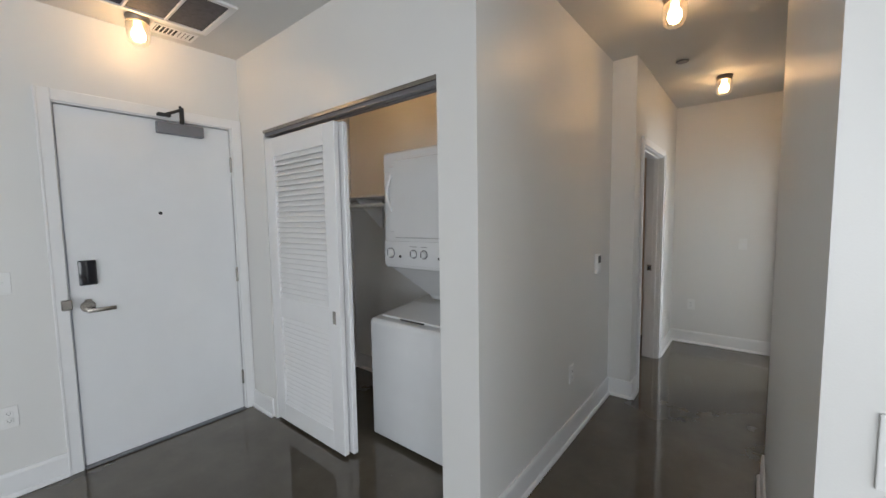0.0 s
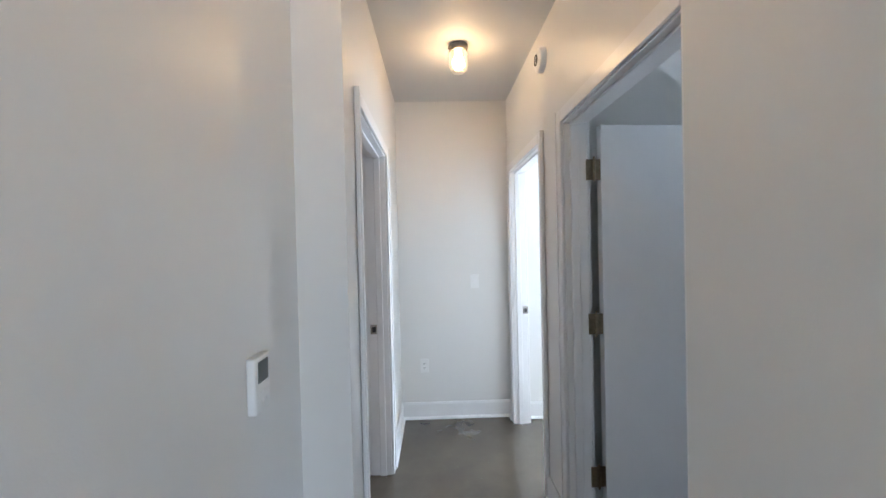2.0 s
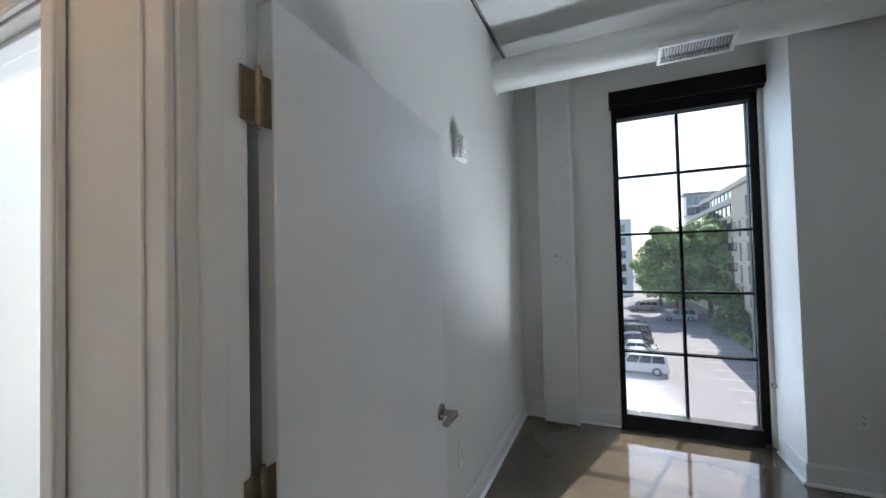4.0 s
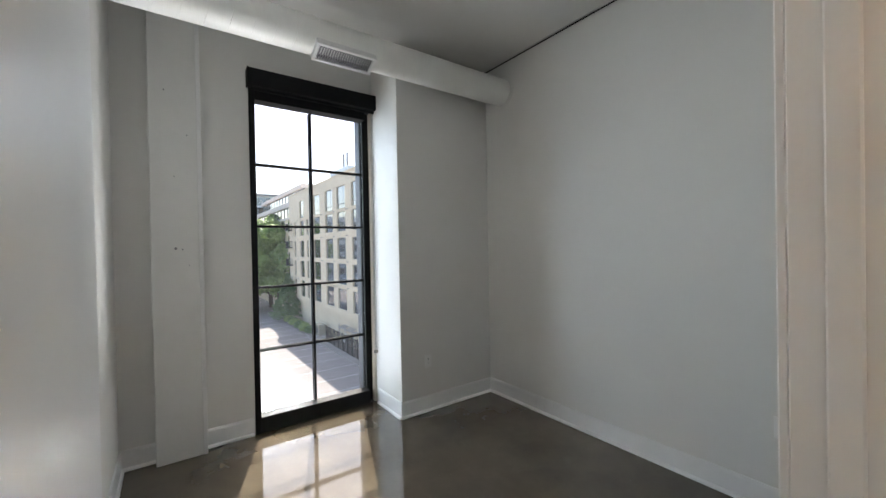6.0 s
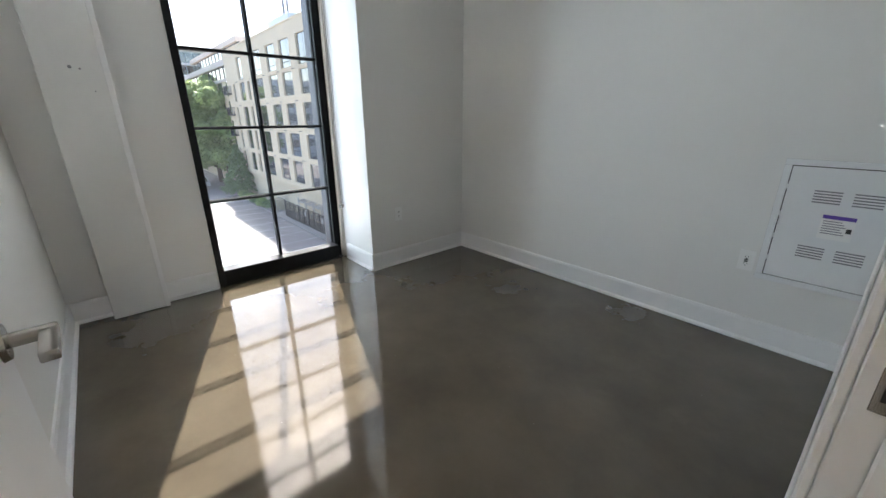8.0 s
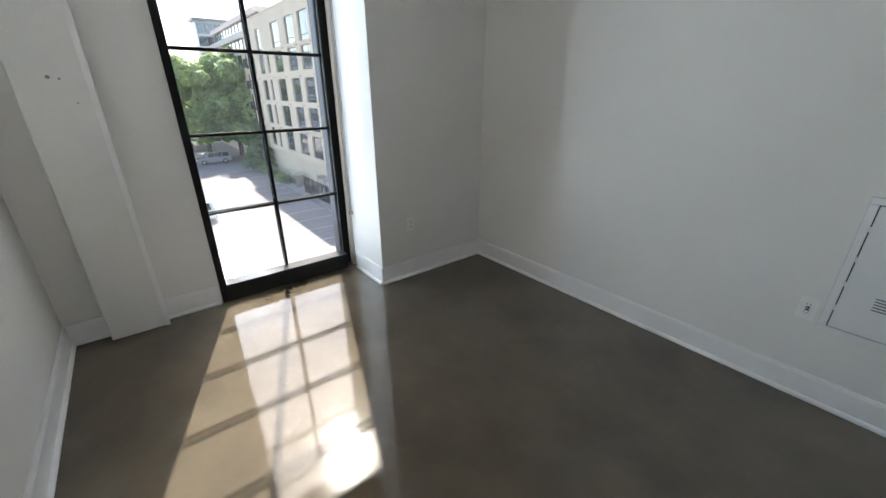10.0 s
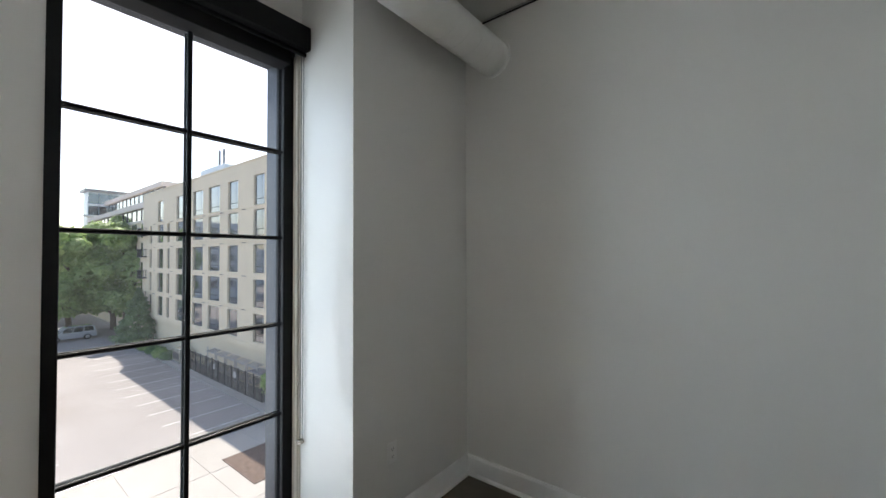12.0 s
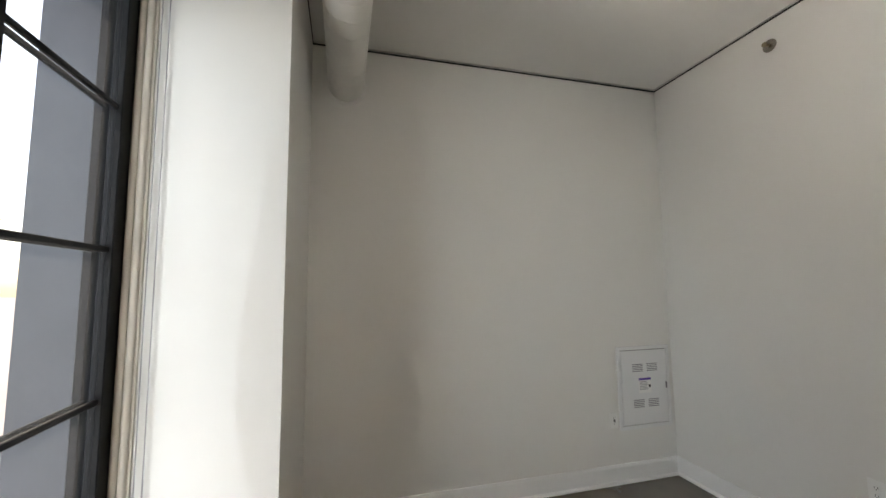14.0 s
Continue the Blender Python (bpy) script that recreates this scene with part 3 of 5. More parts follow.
shelf = thing("closet_shelf", "white closet shelf with a hanging rod on the back wall", "shelf", pose(XE, 0.62, 1.66))
part("board", bx(0.002, 2.08, 0, 0.355, 0, 0.02, bevel=0.003), M["trim"], shelf)
part("cleat", bx(0.002, 2.08, 0.34, 0.358, -0.09, -0.001), M["trim"], shelf)
part("rod", tube(bmesh.new(), (0.002, 0.06, -0.06), (2.08, 0.06, -0.06), 0.016, n=16), M["plastic"], shelf, "", True)
for bxx in (0.45, 1.35):
    part("bracket", prism(bmesh.new(), [(0.05, -0.002), (0.34, -0.002), (0.34, -0.26), (0.325, -0.26)], bxx, bxx + 0.012, lambda a, b, s: (s, a, b)), M["trim"], shelf)


def washer_dryer():
    root = thing("washer_dryer_tower", "white stacked washer and dryer in the open closet", "washer dryer", pose(-1.065, 0.235, 0))
    w = 0.686
    prof = [(0.0, 0.03), (0.0, 0.80), (0.015, 0.825), (0.66, 0.90), (0.69, 0.90), (0.69, 0.03)]
    b = prism(bmesh.new(), prof, 0, w, lambda a, z, s: (s, a, z))
    bmesh.ops.bevel(b, geom=b.edges[:], offset=0.010, segments=2, profile=0.6, affect="EDGES")
    part("washer_body", b, M["enamel"], root, "", True)
    part("kick_plate", bx(0.03, w - 0.03, 0.04, 0.6, 0.002, 0.032), M["slot"], root)
    lid = bmesh.new()
    lo = [(0.06, 0.05, 0.836), (w - 0.06, 0.05, 0.836), (w - 0.06, 0.36, 0.872), (0.06, 0.36, 0.872)]
    vs = [lid.verts.new(p) for p in lo] + [lid.verts.new((x, y, z + 0.012)) for x, y, z in lo]
    for f in ((0, 1, 2, 3), (4, 5, 6, 7), (0, 1, 5, 4), (1, 2, 6, 5), (2, 3, 7, 6), (3, 0, 4, 7)):
        lid.faces.new([vs[i] for i in f])
    bmesh.ops.recalc_face_normals(lid, faces=lid.faces)
    bmesh.ops.bevel(lid, geom=lid.edges[:], offset=0.004, segments=2, affect="EDGES")
    part("washer_lid", lid, M["enamel"], root, "", True)
    part("lid_grip", bx(0.24, 0.44, 0.040, 0.056, 0.836, 0.844, bevel=0.002), M["slot"], root, "dark finger slot of the lid")
    # tapering shroud between washer and dryer
    sh = bmesh.new()
    rings = []
    for z, x0, x1, y0 in ((0.90, 0.17, w - 0.17, 0.44), (0.93, 0.17, w - 0.17, 0.42), (1.155, 0.02, w - 0.02, 0.18), (1.17, 0.02, w - 0.02, 0.17)):
        rings.append([sh.verts.new(p) for p in ((x0, y0, z), (x1, y0, z), (x1, 0.68, z), (x0, 0.68, z))])
    for a, c in zip(rings, rings[1:]):
        for i in range(4):
            sh.faces.new((a[i], a[(i + 1) % 4], c[(i + 1) % 4], c[i]))
    sh.faces.new(rings[0][::-1])
    sh.faces.new(rings[-1])
    part("shroud", sh, M["enamel"], root)
    b = bx(0.0, w, 0.145, 0.69, 1.15, 1.925)
    bmesh.ops.bevel(b, geom=b.edges[:], offset=0.022, segments=4, profile=0.5, affect="EDGES")
    part("dryer_body", b, M["enamel"], root, "", True)
    d = bx(0.075, w - 0.03, 0.128, 0.146, 1.36, 1.862)
    bmesh.ops.bevel(d, geom=[e for e in d.edges if abs(e.verts[0].co.y - e.verts[1].co.y) > 0.01], offset=0.04, segments=4, affect="EDGES")
    bmesh.ops.bevel(d, geom=[e for e in d.edges if all(v.co.y < 0.13 for v in e.verts)], offset=0.004, segments=1, affect="EDGES")
    dd = part("dryer_door", d, M["enamel"], root, "", True)
    gap = bx(0.072, w - 0.027, 0.1425, 0.1465, 1.357, 1.865)
    bmesh.ops.bevel(gap, geom=[e for e in gap.edges if abs(e.verts[0].co.y - e.verts[1].co.y) > 0.003], offset=0.042, segments=4, affect="EDGES")
    part("door_gap", gap, M["grey_metal"], root)
    hb = bmesh.new()
    pts = [(0.095, 0.128 - 0.035 * math.sin(math.pi * i / 8), 1.53 + 0.24 * i / 8) for i in range(9)]
    for p, q in zip(pts, pts[1:]):
        tube(hb, p, q, 0.011, n=10)
    part("handle", hb, M["enamel"], dd, "", True)
    cp = part("control_panel", bx(0.012, w - 0.012, 0.134, 0.15, 1.175, 1.335, bevel=0.006, seg=2), M["enamel"], root, "", True)
    for kx, r in ((0.075, 0.030), (0.285, 0.023), (0.375, 0.023)):
        part("knob_ring", tube(bmesh.new(), (kx, 0.134, 1.255), (kx, 0.131, 1.255), r + 0.006, n=24), M["grey_metal"], cp, "", True)
        k = tube(bmesh.new(), (kx, 0.131, 1.255), (kx, 0.103, 1.255), r, r * 0.86, 24)
        part("knob", k, M["enamel"], cp, "white round knob", True)
        part("pointer", bx(kx - 0.003, kx + 0.003, 0.1015, 0.104, 1.24, 1.255 + r * 0.8), M["slot"], cp)
    for kx in (0.165, 0.50):
        part("button", tube(bmesh.new(), (kx, 0.134, 1.235), (kx, 0.128, 1.235), 0.009, n=14), M["slot"], cp, "", True)
    for kx, kw in ((0.255, 0.06), (0.35, 0.05), (0.52, 0.10)):
        part("print", bx(kx, kx + kw, 0.1325, 0.1338, 1.300, 1.304), M["print"], cp)
    return root


washer_dryer()


# ---- small fittings ----
def outlet(m, gfci=False, label="white duplex wall outlet"):
    """A wall plate in the xz plane that looks along -y."""
    root = thing("wall_outlet", label, "outlet", m, "wall outlets")
    part("plate", bx(-0.036, 0.036, -0.006, -0.0005, -0.059, 0.059, bevel=0.0025, seg=2), M["plastic"], root)
    if gfci:
        f = part("socket", bx(-0.0175, 0.0175, -0.010, -0.006, -0.034, 0.034, bevel=0.002), M["plastic"], root)
        for z in (-0.005, 0.006):
            part("button", bx(-0.008, 0.008, -0.012, -0.010, z - 0.004, z + 0.004), M["slot"], f)
    for z in (-0.02, 0.02):
        if not gfci:
            f = part("socket", bx(-0.017, 0.017, -0.0085, -0.006, z - 0.0145, z + 0.0145, bevel=0.002), M["plastic"], root)
        yy = -0.0105 if gfci else -0.009
        for x in (-0.0065, 0.0065):
            part("slot", bx(x - 0.0012, x + 0.0012, yy - 0.0003, yy + 0.0006, z - 0.002, z + 0.007), M["slot"], f)
        part("slot", tube(bmesh.new(), (0, yy + 0.0006, z - 0.007), (0, yy - 0.0003, z - 0.007), 0.0026, n=8), M["slot"], f)
    return root


def switch(m, label="white wall switch plate"):
    root = thing("wall_switch", label, "switch", m, "wall switches")
    part("plate", bx(-0.036, 0.036, -0.006, -0.0005, -0.059, 0.059, bevel=0.0025, seg=2), M["plastic"], root)
    t = part("toggle", bx(-0.006, 0.006, -0.017, -0.006, -0.002, 0.012, bevel=0.002), M["plastic"], root)
    part("surround", bx(-0.008, 0.008, -0.0068, -0.006, -0.016, 0.016), M["trim"], root)
    return root


outlet(pose(0.377, YEND, 0.452))
switch(pose(0.82, YEND, 1.16))
outlet(pose(2.765, YN, 0.416))
outlet(pose(0.0, 1.034, 0.44, 0, 0, 90))
outlet(pose(3.965, 0.345, 0.452, 0, 0, -90))
outlet(pose(1.662, YS, 0.475, 0, 0, 180), True, "white ground-fault outlet beside the breaker panel")
outlet(pose(XN + 0.07, 0.825, 0.47, 0, 0, 90))
outlet(pose(XE, -1.352, 0.444, 0, 0, 90))
switch(pose(XE, -1.33, 1.17, 0, 0, 90))
switch(pose(1.10, -0.57, 1.12))

thermo = thing("thermostat", "white wall thermostat with a grey display", "thermostat", pose(0.0, 1.522, 1.128, 0, 0, 90))
part("body", bx(-0.044, 0.044, -0.024, -0.0005, -0.073, 0.073, bevel=0.006, seg=3), M["plastic"], thermo, "", True)
part("display", bx(-0.028, 0.028, -0.0256, -0.0238, 0.005, 0.06), M["lcd"], thermo, "grey display")
for i in range(3):
    for k in range(2):
        part("button", bx(-0.026 + i * 0.02, -0.012 + i * 0.02, -0.0262, -0.0238, -0.028 - k * 0.022, -0.018 - k * 0.022, bevel=0.001), M["trim"], thermo)

siren = thing("alarm_sounder", "white alarm sounder with a round grille on the bedroom wall", "alarm", pose(2.835, YN, 2.16))
part("base", bx(-0.075, 0.075, -0.03, -0.0005, -0.075, 0.075, bevel=0.01, seg=3), M["plastic"], siren, "", True)
part("grille", tube(bmesh.new(), (0.018, -0.03, 0.022), (0.018, -0.046, 0.022), 0.05, 0.044, 28), M["plastic"], siren, "", True)
part("front", bx(-0.04, 0.06, -0.043, -0.03, -0.07, -0.03, bevel=0.005, seg=2), M["plastic"], siren, "", True)
for i in range(3):
    part("mark", bx(-0.062, -0.048, -0.0315, -0.0298, 0.0 + i * 0.025, 0.006 + i * 0.025), M["lamp_red"] if i == 1 else M["print"], siren)

horn = thing("smoke_alarm", "round white smoke alarm high on the hall wall", "smoke alarm", pose(XD, 2.648, 2.50, 0, -90, 0))
part("body", lathe(bmesh.new(), [(0, 0.0005), (0.068, 0.0005), (0.068, 0.02), (0.062, 0.032), (0.045, 0.04), (0, 0.042)], 36), M["plastic"], horn, "", True)
part("grille", lathe(bmesh.new(), [(0.030, 0.041), (0.030, 0.045), (0.022, 0.045), (0.022, 0.041)], 28), M["slot"], horn)
part("button", lathe(bmesh.new(), [(0, 0.047), (0.010, 0.047), (0.012, 0.041)], 20), M["grey_metal"], horn)

disc = solo("sprinkler_cover", lathe(bmesh.new(), [(0, -0.008), (0.04, -0.008), (0.044, -0.004), (0.044, -0.0005), (0, -0.0005)], 32), M["grey_metal"],
            "round grey concealed sprinkler cover on the hall ceiling", "sprinkler cover", m=pose(0.42, 2.228, HALL_H), smooth=True)

spr = thing("wall_sprinkler", "brass sidewall sprinkler head on the bedroom wall", "sprinkler", pose(XN + 0.07, 0.527, 3.08, 0, 90, 0))
part("escutcheon", lathe(bmesh.new(), [(0, 0.0005), (0.042, 0.0005), (0.04, 0.006), (0.022, 0.012), (0, 0.012)], 28), M["steel"], spr, "", True)
part("head", lathe(bmesh.new(), [(0, 0.05), (0.016, 0.05), (0.016, 0.046), (0.009, 0.044), (0.009, 0.012)], 20), M["brass"], spr, "", True)


def jar_lamp(m):
    """A flush lamp: cast base, ribbed glass jar, bulb."""
    root = thing("ceiling_lamp", "lit jar-glass ceiling lamp with a cast bronze base", "ceiling lamp", m, "jar lamps")
    part("base", lathe(bmesh.new(), [(0, -0.0005), (0.060, -0.0005), (0.062, -0.010), (0.057, -0.016), (0.056, -0.034), (0.050, -0.038), (0, -0.038)], 36), M["bronze"], root, "", True)
    jar = part("jar", lathe(bmesh.new(), [(0.048, -0.038), (0.057, -0.048), (0.058, -0.105), (0.052, -0.142), (0.034, -0.162), (0.0, -0.168)], 32), M["jar"], root, "ribbed frosted glass jar", True)
    jar.visible_shadow = False
    for i in range(8):
        a = 2 * math.pi * i / 8
        rib = bmesh.new()
        c, s = math.cos(a), math.sin(a)
        for (r0, z0), (r1, z1) in (((0.0575, -0.046), (0.0585, -0.11)), ((0.0585, -0.11), (0.051, -0.146)), ((0.051, -0.146), (0.033, -0.164))):
            tube(rib, (r0 * c, r0 * s, z0), (r1 * c, r1 * s, z1), 0.0025, n=6)
        rb = part("rib", rib, M["jar"], root)
        rb.visible_shadow = False
    part("bulb", lathe(bmesh.new(), [(0, -0.142), (0.024, -0.136), (0.035, -0.114), (0.031, -0.086), (0.018, -0.060), (0.018, -0.038)], 20), M["bulb"], root, "warm glowing bulb", True)
    return root


lamp = jar_lamp(pose(0.657, 2.85, HALL_H))
copy_thing(lamp, pose(0.52, 1.145, HALL_H))
copy_thing(lamp, pose(-1.35, 0.40, HALL_H + 0.02))
copy_thing(lamp, pose(-1.975, -0.70, HALL_H + 0.01))

ret = thing("return_air_grille", "white framed ceiling return grille with grey filter panels", "ceiling vent", pose(-1.90, -1.02, HALL_H + 0.01))
for a in ((0, 0.03, 0, 0.66), (0.45, 0.48, 0, 0.66), (0.03, 0.45, 0, 0.03), (0.03, 0.45, 0.63, 0.66), (0.03, 0.45, 0.222, 0.236), (0.03, 0.45, 0.424, 0.438)):
    part("frame", bx(a[0], a[1], a[2], a[3], -0.016, -0.0005, bevel=0.002), M["trim"], ret)
for y0 in (0.03, 0.236, 0.438):
    part("filter_panel", bx(0.03, 0.45, y0, y0 + 0.19, -0.006, -0.001), M["grille"], ret, "grey filter panel")

reg = thing("supply_register", "small white ceiling register with louvre blades", "ceiling vent", pose(-2.10, -0.62, HALL_H + 0.01))
for a in ((0, 0.015, 0, 0.24), (0.125, 0.14, 0, 0.24), (0.015, 0.125, 0, 0.015), (0.015, 0.125, 0.225, 0.24)):
    part("frame", bx(a[0], a[1], a[2], a[3], -0.010, -0.0005, bevel=0.002), M["trim"], reg)
part("backing", bx(0.015, 0.125, 0.015, 0.225, -0.002, -0.0006), M["slot"], reg)
for i in range(9):
    part("blade", bx(0.02, 0.12, 0.022 + i * 0.022, (0.027 if i < 5 else 0.036) + i * 0.022, -0.009, -0.003), M["trim"], reg)


# ---- bathroom ----
toilet = thing("toilet", "white two-piece toilet with a dual-flush tank", "toilet", pose(-0.42, YEND - 0.02, 0))
tk = prism(bmesh.new(), [(-0.19, 0.40), (0.19, 0.40), (0.225, 0.70), (-0.225, 0.70)], -0.19, -0.01)
bmesh.ops.bevel(tk, geom=tk.edges[:], offset=0.02, segments=3, affect="EDGES")
tank = part("tank", tk, M["porcelain"], toilet, "", True)
part("tank_lid", bx(-0.235, 0.235, -0.205, -0.005, 0.702, 0.742, bevel=0.012, seg=3), M["porcelain"], toilet, "", True)
part("flush_button", tube(bmesh.new(), (-0.0, -0.10, 0.742), (0.0, -0.10, 0.749), 0.024, n=20), M["steel"], toilet, "", True)
bowl = lathe(bmesh.new(), [(0.11, 0.0), (0.12, 0.02), (0.10, 0.16), (0.14, 0.28), (0.185, 0.37), (0.19, 0.395), (0, 0.395)], 32)
bmesh.ops.scale(bowl, vec=(1, 1.3, 1), verts=bowl.verts)
bmesh.ops.translate(bowl, vec=(0, -0.44, 0), verts=bowl.verts)
part("bowl", bowl, M["porcelain"], toilet, "", True)
seat = lathe(bmesh.new(), [(0, 0.397), (0.192, 0.397), (0.196, 0.41), (0.185, 0.425), (0, 0.428)], 32)
bmesh.ops.scale(seat, vec=(1, 1.28, 1), verts=seat.verts)
bmesh.ops.translate(seat, vec=(0, -0.44, 0), verts=seat.verts)
part("seat_lid", seat, M["plastic"], toilet, "", True)
part("supply_hose", tube(bmesh.new(), (0.17, -0.06, 0.40), (0.21, -0.01, 0.18), 0.006, n=8), M["steel"], toilet)
part("stop_valve", tube(bmesh.new(), (0.21, 0.0, 0.18), (0.21, -0.05, 0.18), 0.012, n=12), M["steel"], toilet)


# ---- bedroom ----
col = bmesh.new()
box(col, 4.344, XW, 2.04, 2.34, 0.006, ROOM_H - 0.002, bevel=0.004)
column = solo("column", col, M["column"], "white painted wood post standing out from the window wall", "column", "structure")
part("edge_strip", bx(4.338, 4.355, 2.034, 2.062, 0.006, ROOM_H - 0.003, bevel=0.002), M["trim"], column)
for cy, cz, r in ((2.201, 1.512, 0.010), (2.16, 1.505, 0.006), (2.12, 2.32, 0.005), (2.25, 2.62, 0.006), (2.2, 2.02, 0.004), (2.12, 1.39, 0.004)):
    part("knot_hole", tube(bmesh.new(), (4.345, cy, cz), (4.3415, cy, cz), r, r * 0.8, 9), M["print"], column, "small dark chip in the paint")

# window
win = thing("window_1", "tall black-framed window of ten panes", "window", pose(0, 0, 0), kind="structure")
part("frame", bx(XW - 0.012, 4.555, 1.655, 1.70, 0.0, 2.79, bevel=0.003), M["black"], win)
part("frame", bx(4.513, 4.535, 0.604, 0.70, 0.0, 2.79, bevel=0.003), M["black"], win)
part("frame", bx(4.535, 4.556, 0.604, 0.694, 0.0, 2.79, bevel=0.002), M["black"], win)
part("outer_stile", bx(4.574, 4.600, 0.660, 0.700, -0.04, 2.79, bevel=0.002), M["black"], win)
part("frame", bx(XW - 0.012, 4.555, 0.70, 1.655, 0.0, 0.128, bevel=0.003), M["black"], win)
part("frame", bx(XW - 0.012, 4.555, 0.70, 1.655, 2.705, 2.79, bevel=0.003), M["black"], win)
ZB = [0.128, 0.648, 1.175, 1.687, 2.201, 2.705]
YB = [0.70, 1.19, 1.655]
for z in ZB[1:-1]:
    for xa, xb in ((4.524, 4.538), (4.562, 4.574)):
        part("glazing_bar", bx(xa, xb, 0.695, 1.655, z - 0.010, z + 0.010, bevel=0.003), M["black"], win)
for xa, xb in ((4.522, 4.537), (4.563, 4.576)):
    part("glazing_bar", bx(xa, xb, 1.19 - 0.011, 1.19 + 0.011, 0.128, 2.705, bevel=0.003), M["black"], win)
for z0, z1 in zip(ZB, ZB[1:]):
    for y0, y1 in zip(YB, YB[1:]):
        pane = part("pane", bx(4.5395, 4.5435, y0, y1, z0, z1), M["pane"], win, "clear glass pane")
        pane.visible_shadow = False
part("outer_sill", bx(4.558, 4.855, 0.655, 1.70, -0.09, -0.045), M["slate"], win)
shade = thing("roller_shade", "black roller shade cassette above the window, drawn up", "roller shade", pose(XW, 1.15, 2.79))
part("cassette", bx(-0.095, -0.002, -0.565, 0.557, 0.0, 0.135, bevel=0.006, seg=2), M["black"], shade)
part("end_cap", bx(-0.10, -0.002, -0.585, -0.566, -0.004, 0.14, bevel=0.006, seg=2), M["black"], shade)
part("end_cap", bx(-0.10, -0.002, 0.558, 0.566, -0.004, 0.14, bevel=0.003), M["black"], shade)
part("hem_bar", bx(-0.05, -0.03, -0.54, 0.54, -0.022, 0.0, bevel=0.004), M["black"], shade)
chan = thing("shade_channel", "beige side channel and bead chain of the roller shade", "shade channel", pose(XW, 0.622, 0.0))
part("backing", bx(0.0005, 0.062, -0.017, 0.008, 0.003, 2.785, bevel=0.002), M["beige"], chan)
for cx in (0.049, 0.022):
    part("channel", tube(bmesh.new(), (cx, 0.010, 0.003), (cx, 0.010, 2.785), 0.013, n=20), M["beige"], chan, "", True)
beads = bmesh.new()
for i in range(300):
    for off in (-0.014, -0.040):
        bmesh.ops.create_icosphere(beads, subdivisions=1, radius=0.0034, matrix=Matrix.Translation((off, 0.012, 0.5 + i * 0.0078)))
ch = part("bead_chain", beads, M["grey_metal"], chan, "two strands of small grey beads")
ch["kind"] = "stuff"
part("chain_holder", tube(bmesh.new(), (-0.027, 0.002, 0.49), (-0.027, 0.03, 0.49), 0.016, n=16), M["steel"], chan, "small steel chain tensioner", True)

# duct
DX, DZ, DR = 3.735, 2.97, 0.122
duct = thing("air_duct", "white painted round spiral duct below the bedroom ceiling", "air duct", pose(DX, 0, DZ))
part("pipe", tube(bmesh.new(), (0, YS - 0.01, 0), (0, YN + 0.01, 0), DR, n=48, caps=False), M["duct"], duct, "", True)
seam = bmesh.new()
turns, step = (YN - YS) / 0.125, 28
pts = []
for i in range(int(turns * step)):
    a = 2 * math.pi * i / step
    pts.append(Vector(((DR + 0.0005) * math.cos(a), YS + 0.125 * i / step, (DR + 0.0005) * math.sin(a))))
for p, q in zip(pts, pts[1:]):
    tube(seam, p, q, 0.0016, n=4, caps=False)
part("spiral_seam", seam, M["duct"], duct)
for y in (YS + 0.004, YN - 0.004):
    ring = lathe(bmesh.new(), [(DR + 0.001, -0.004), (DR + 0.02, -0.004), (DR + 0.02, 0.004), (DR + 0.001, 0.004)], 40)
    bmesh.ops.rotate(ring, verts=ring.verts, cent=(0, 0, 0), matrix=Matrix.Rotation(radians(90), 3, "X"))
    bmesh.ops.translate(ring, vec=(0, y, 0), verts=ring.verts)
    part("collar", ring, M["duct"], duct)
dreg = thing("duct_register", "white louvred register on the underside of the duct", "duct vent", pose(DX, 1.19, DZ) @ pose(0, 0, 0, 0, 24, 0))
Z0 = -DR - 0.012
for a in ((-0.075, -0.055, -0.22, 0.22), (0.055, 0.075, -0.22, 0.22), (-0.055, 0.055, -0.22, -0.195), (-0.055, 0.055, 0.195, 0.22)):
    part("frame", bx(a[0], a[1], a[2], a[3], Z0 - 0.012, Z0 + 0.04, bevel=0.003), M["trim"], dreg)
part("backing", bx(-0.055, 0.055, -0.195, 0.195, Z0 + 0.016, Z0 + 0.02), M["slot"], dreg)
for i in range(22):
    part("blade", bx(-0.055, 0.055, -0.19 + i * 0.0176, -0.184 + i * 0.0176, Z0 - 0.006, Z0 + 0.012), M["grey_metal"], dreg)

# breaker panel
PX0, PX1, PZ0, PZ1 = 1.108, 1.611, 0.391, 1.038
panel = thing("breaker_panel", "white metal breaker panel with vents and a printed label", "breaker panel", pose(PX0, YS, PZ0))
PW, PH = PX1 - PX0, PZ1 - PZ0
for a in ((0, PW, 0, 0.03), (0, PW, PH - 0.03, PH), (0, 0.03, 0.03, PH - 0.03), (PW - 0.03, PW, 0.03, PH - 0.03)):
    part("rim", bx(a[0], a[1], 0.0005, 0.014, a[2], a[3], bevel=0.004, seg=2), M["enamel"], panel)
part("gap", bx(0.03, PW - 0.03, 0.0005, 0.004, 0.03, PH - 0.03), M["slot"], panel)
pd = part("door", bx(0.034, PW - 0.034, 0.004, 0.013, 0.034, PH - 0.034, bevel=0.0025, seg=2), M["enamel"], panel)
for vx in (0.125, 0.265):
    for vz in (0.165, 0.445):
        for i in range(5):
            part("vent_slot", bx(vx, vx + 0.10, 0.0131, 0.0145, vz + i * 0.0135, vz + i * 0.0135 + 0.006), M["grey_metal"], pd)
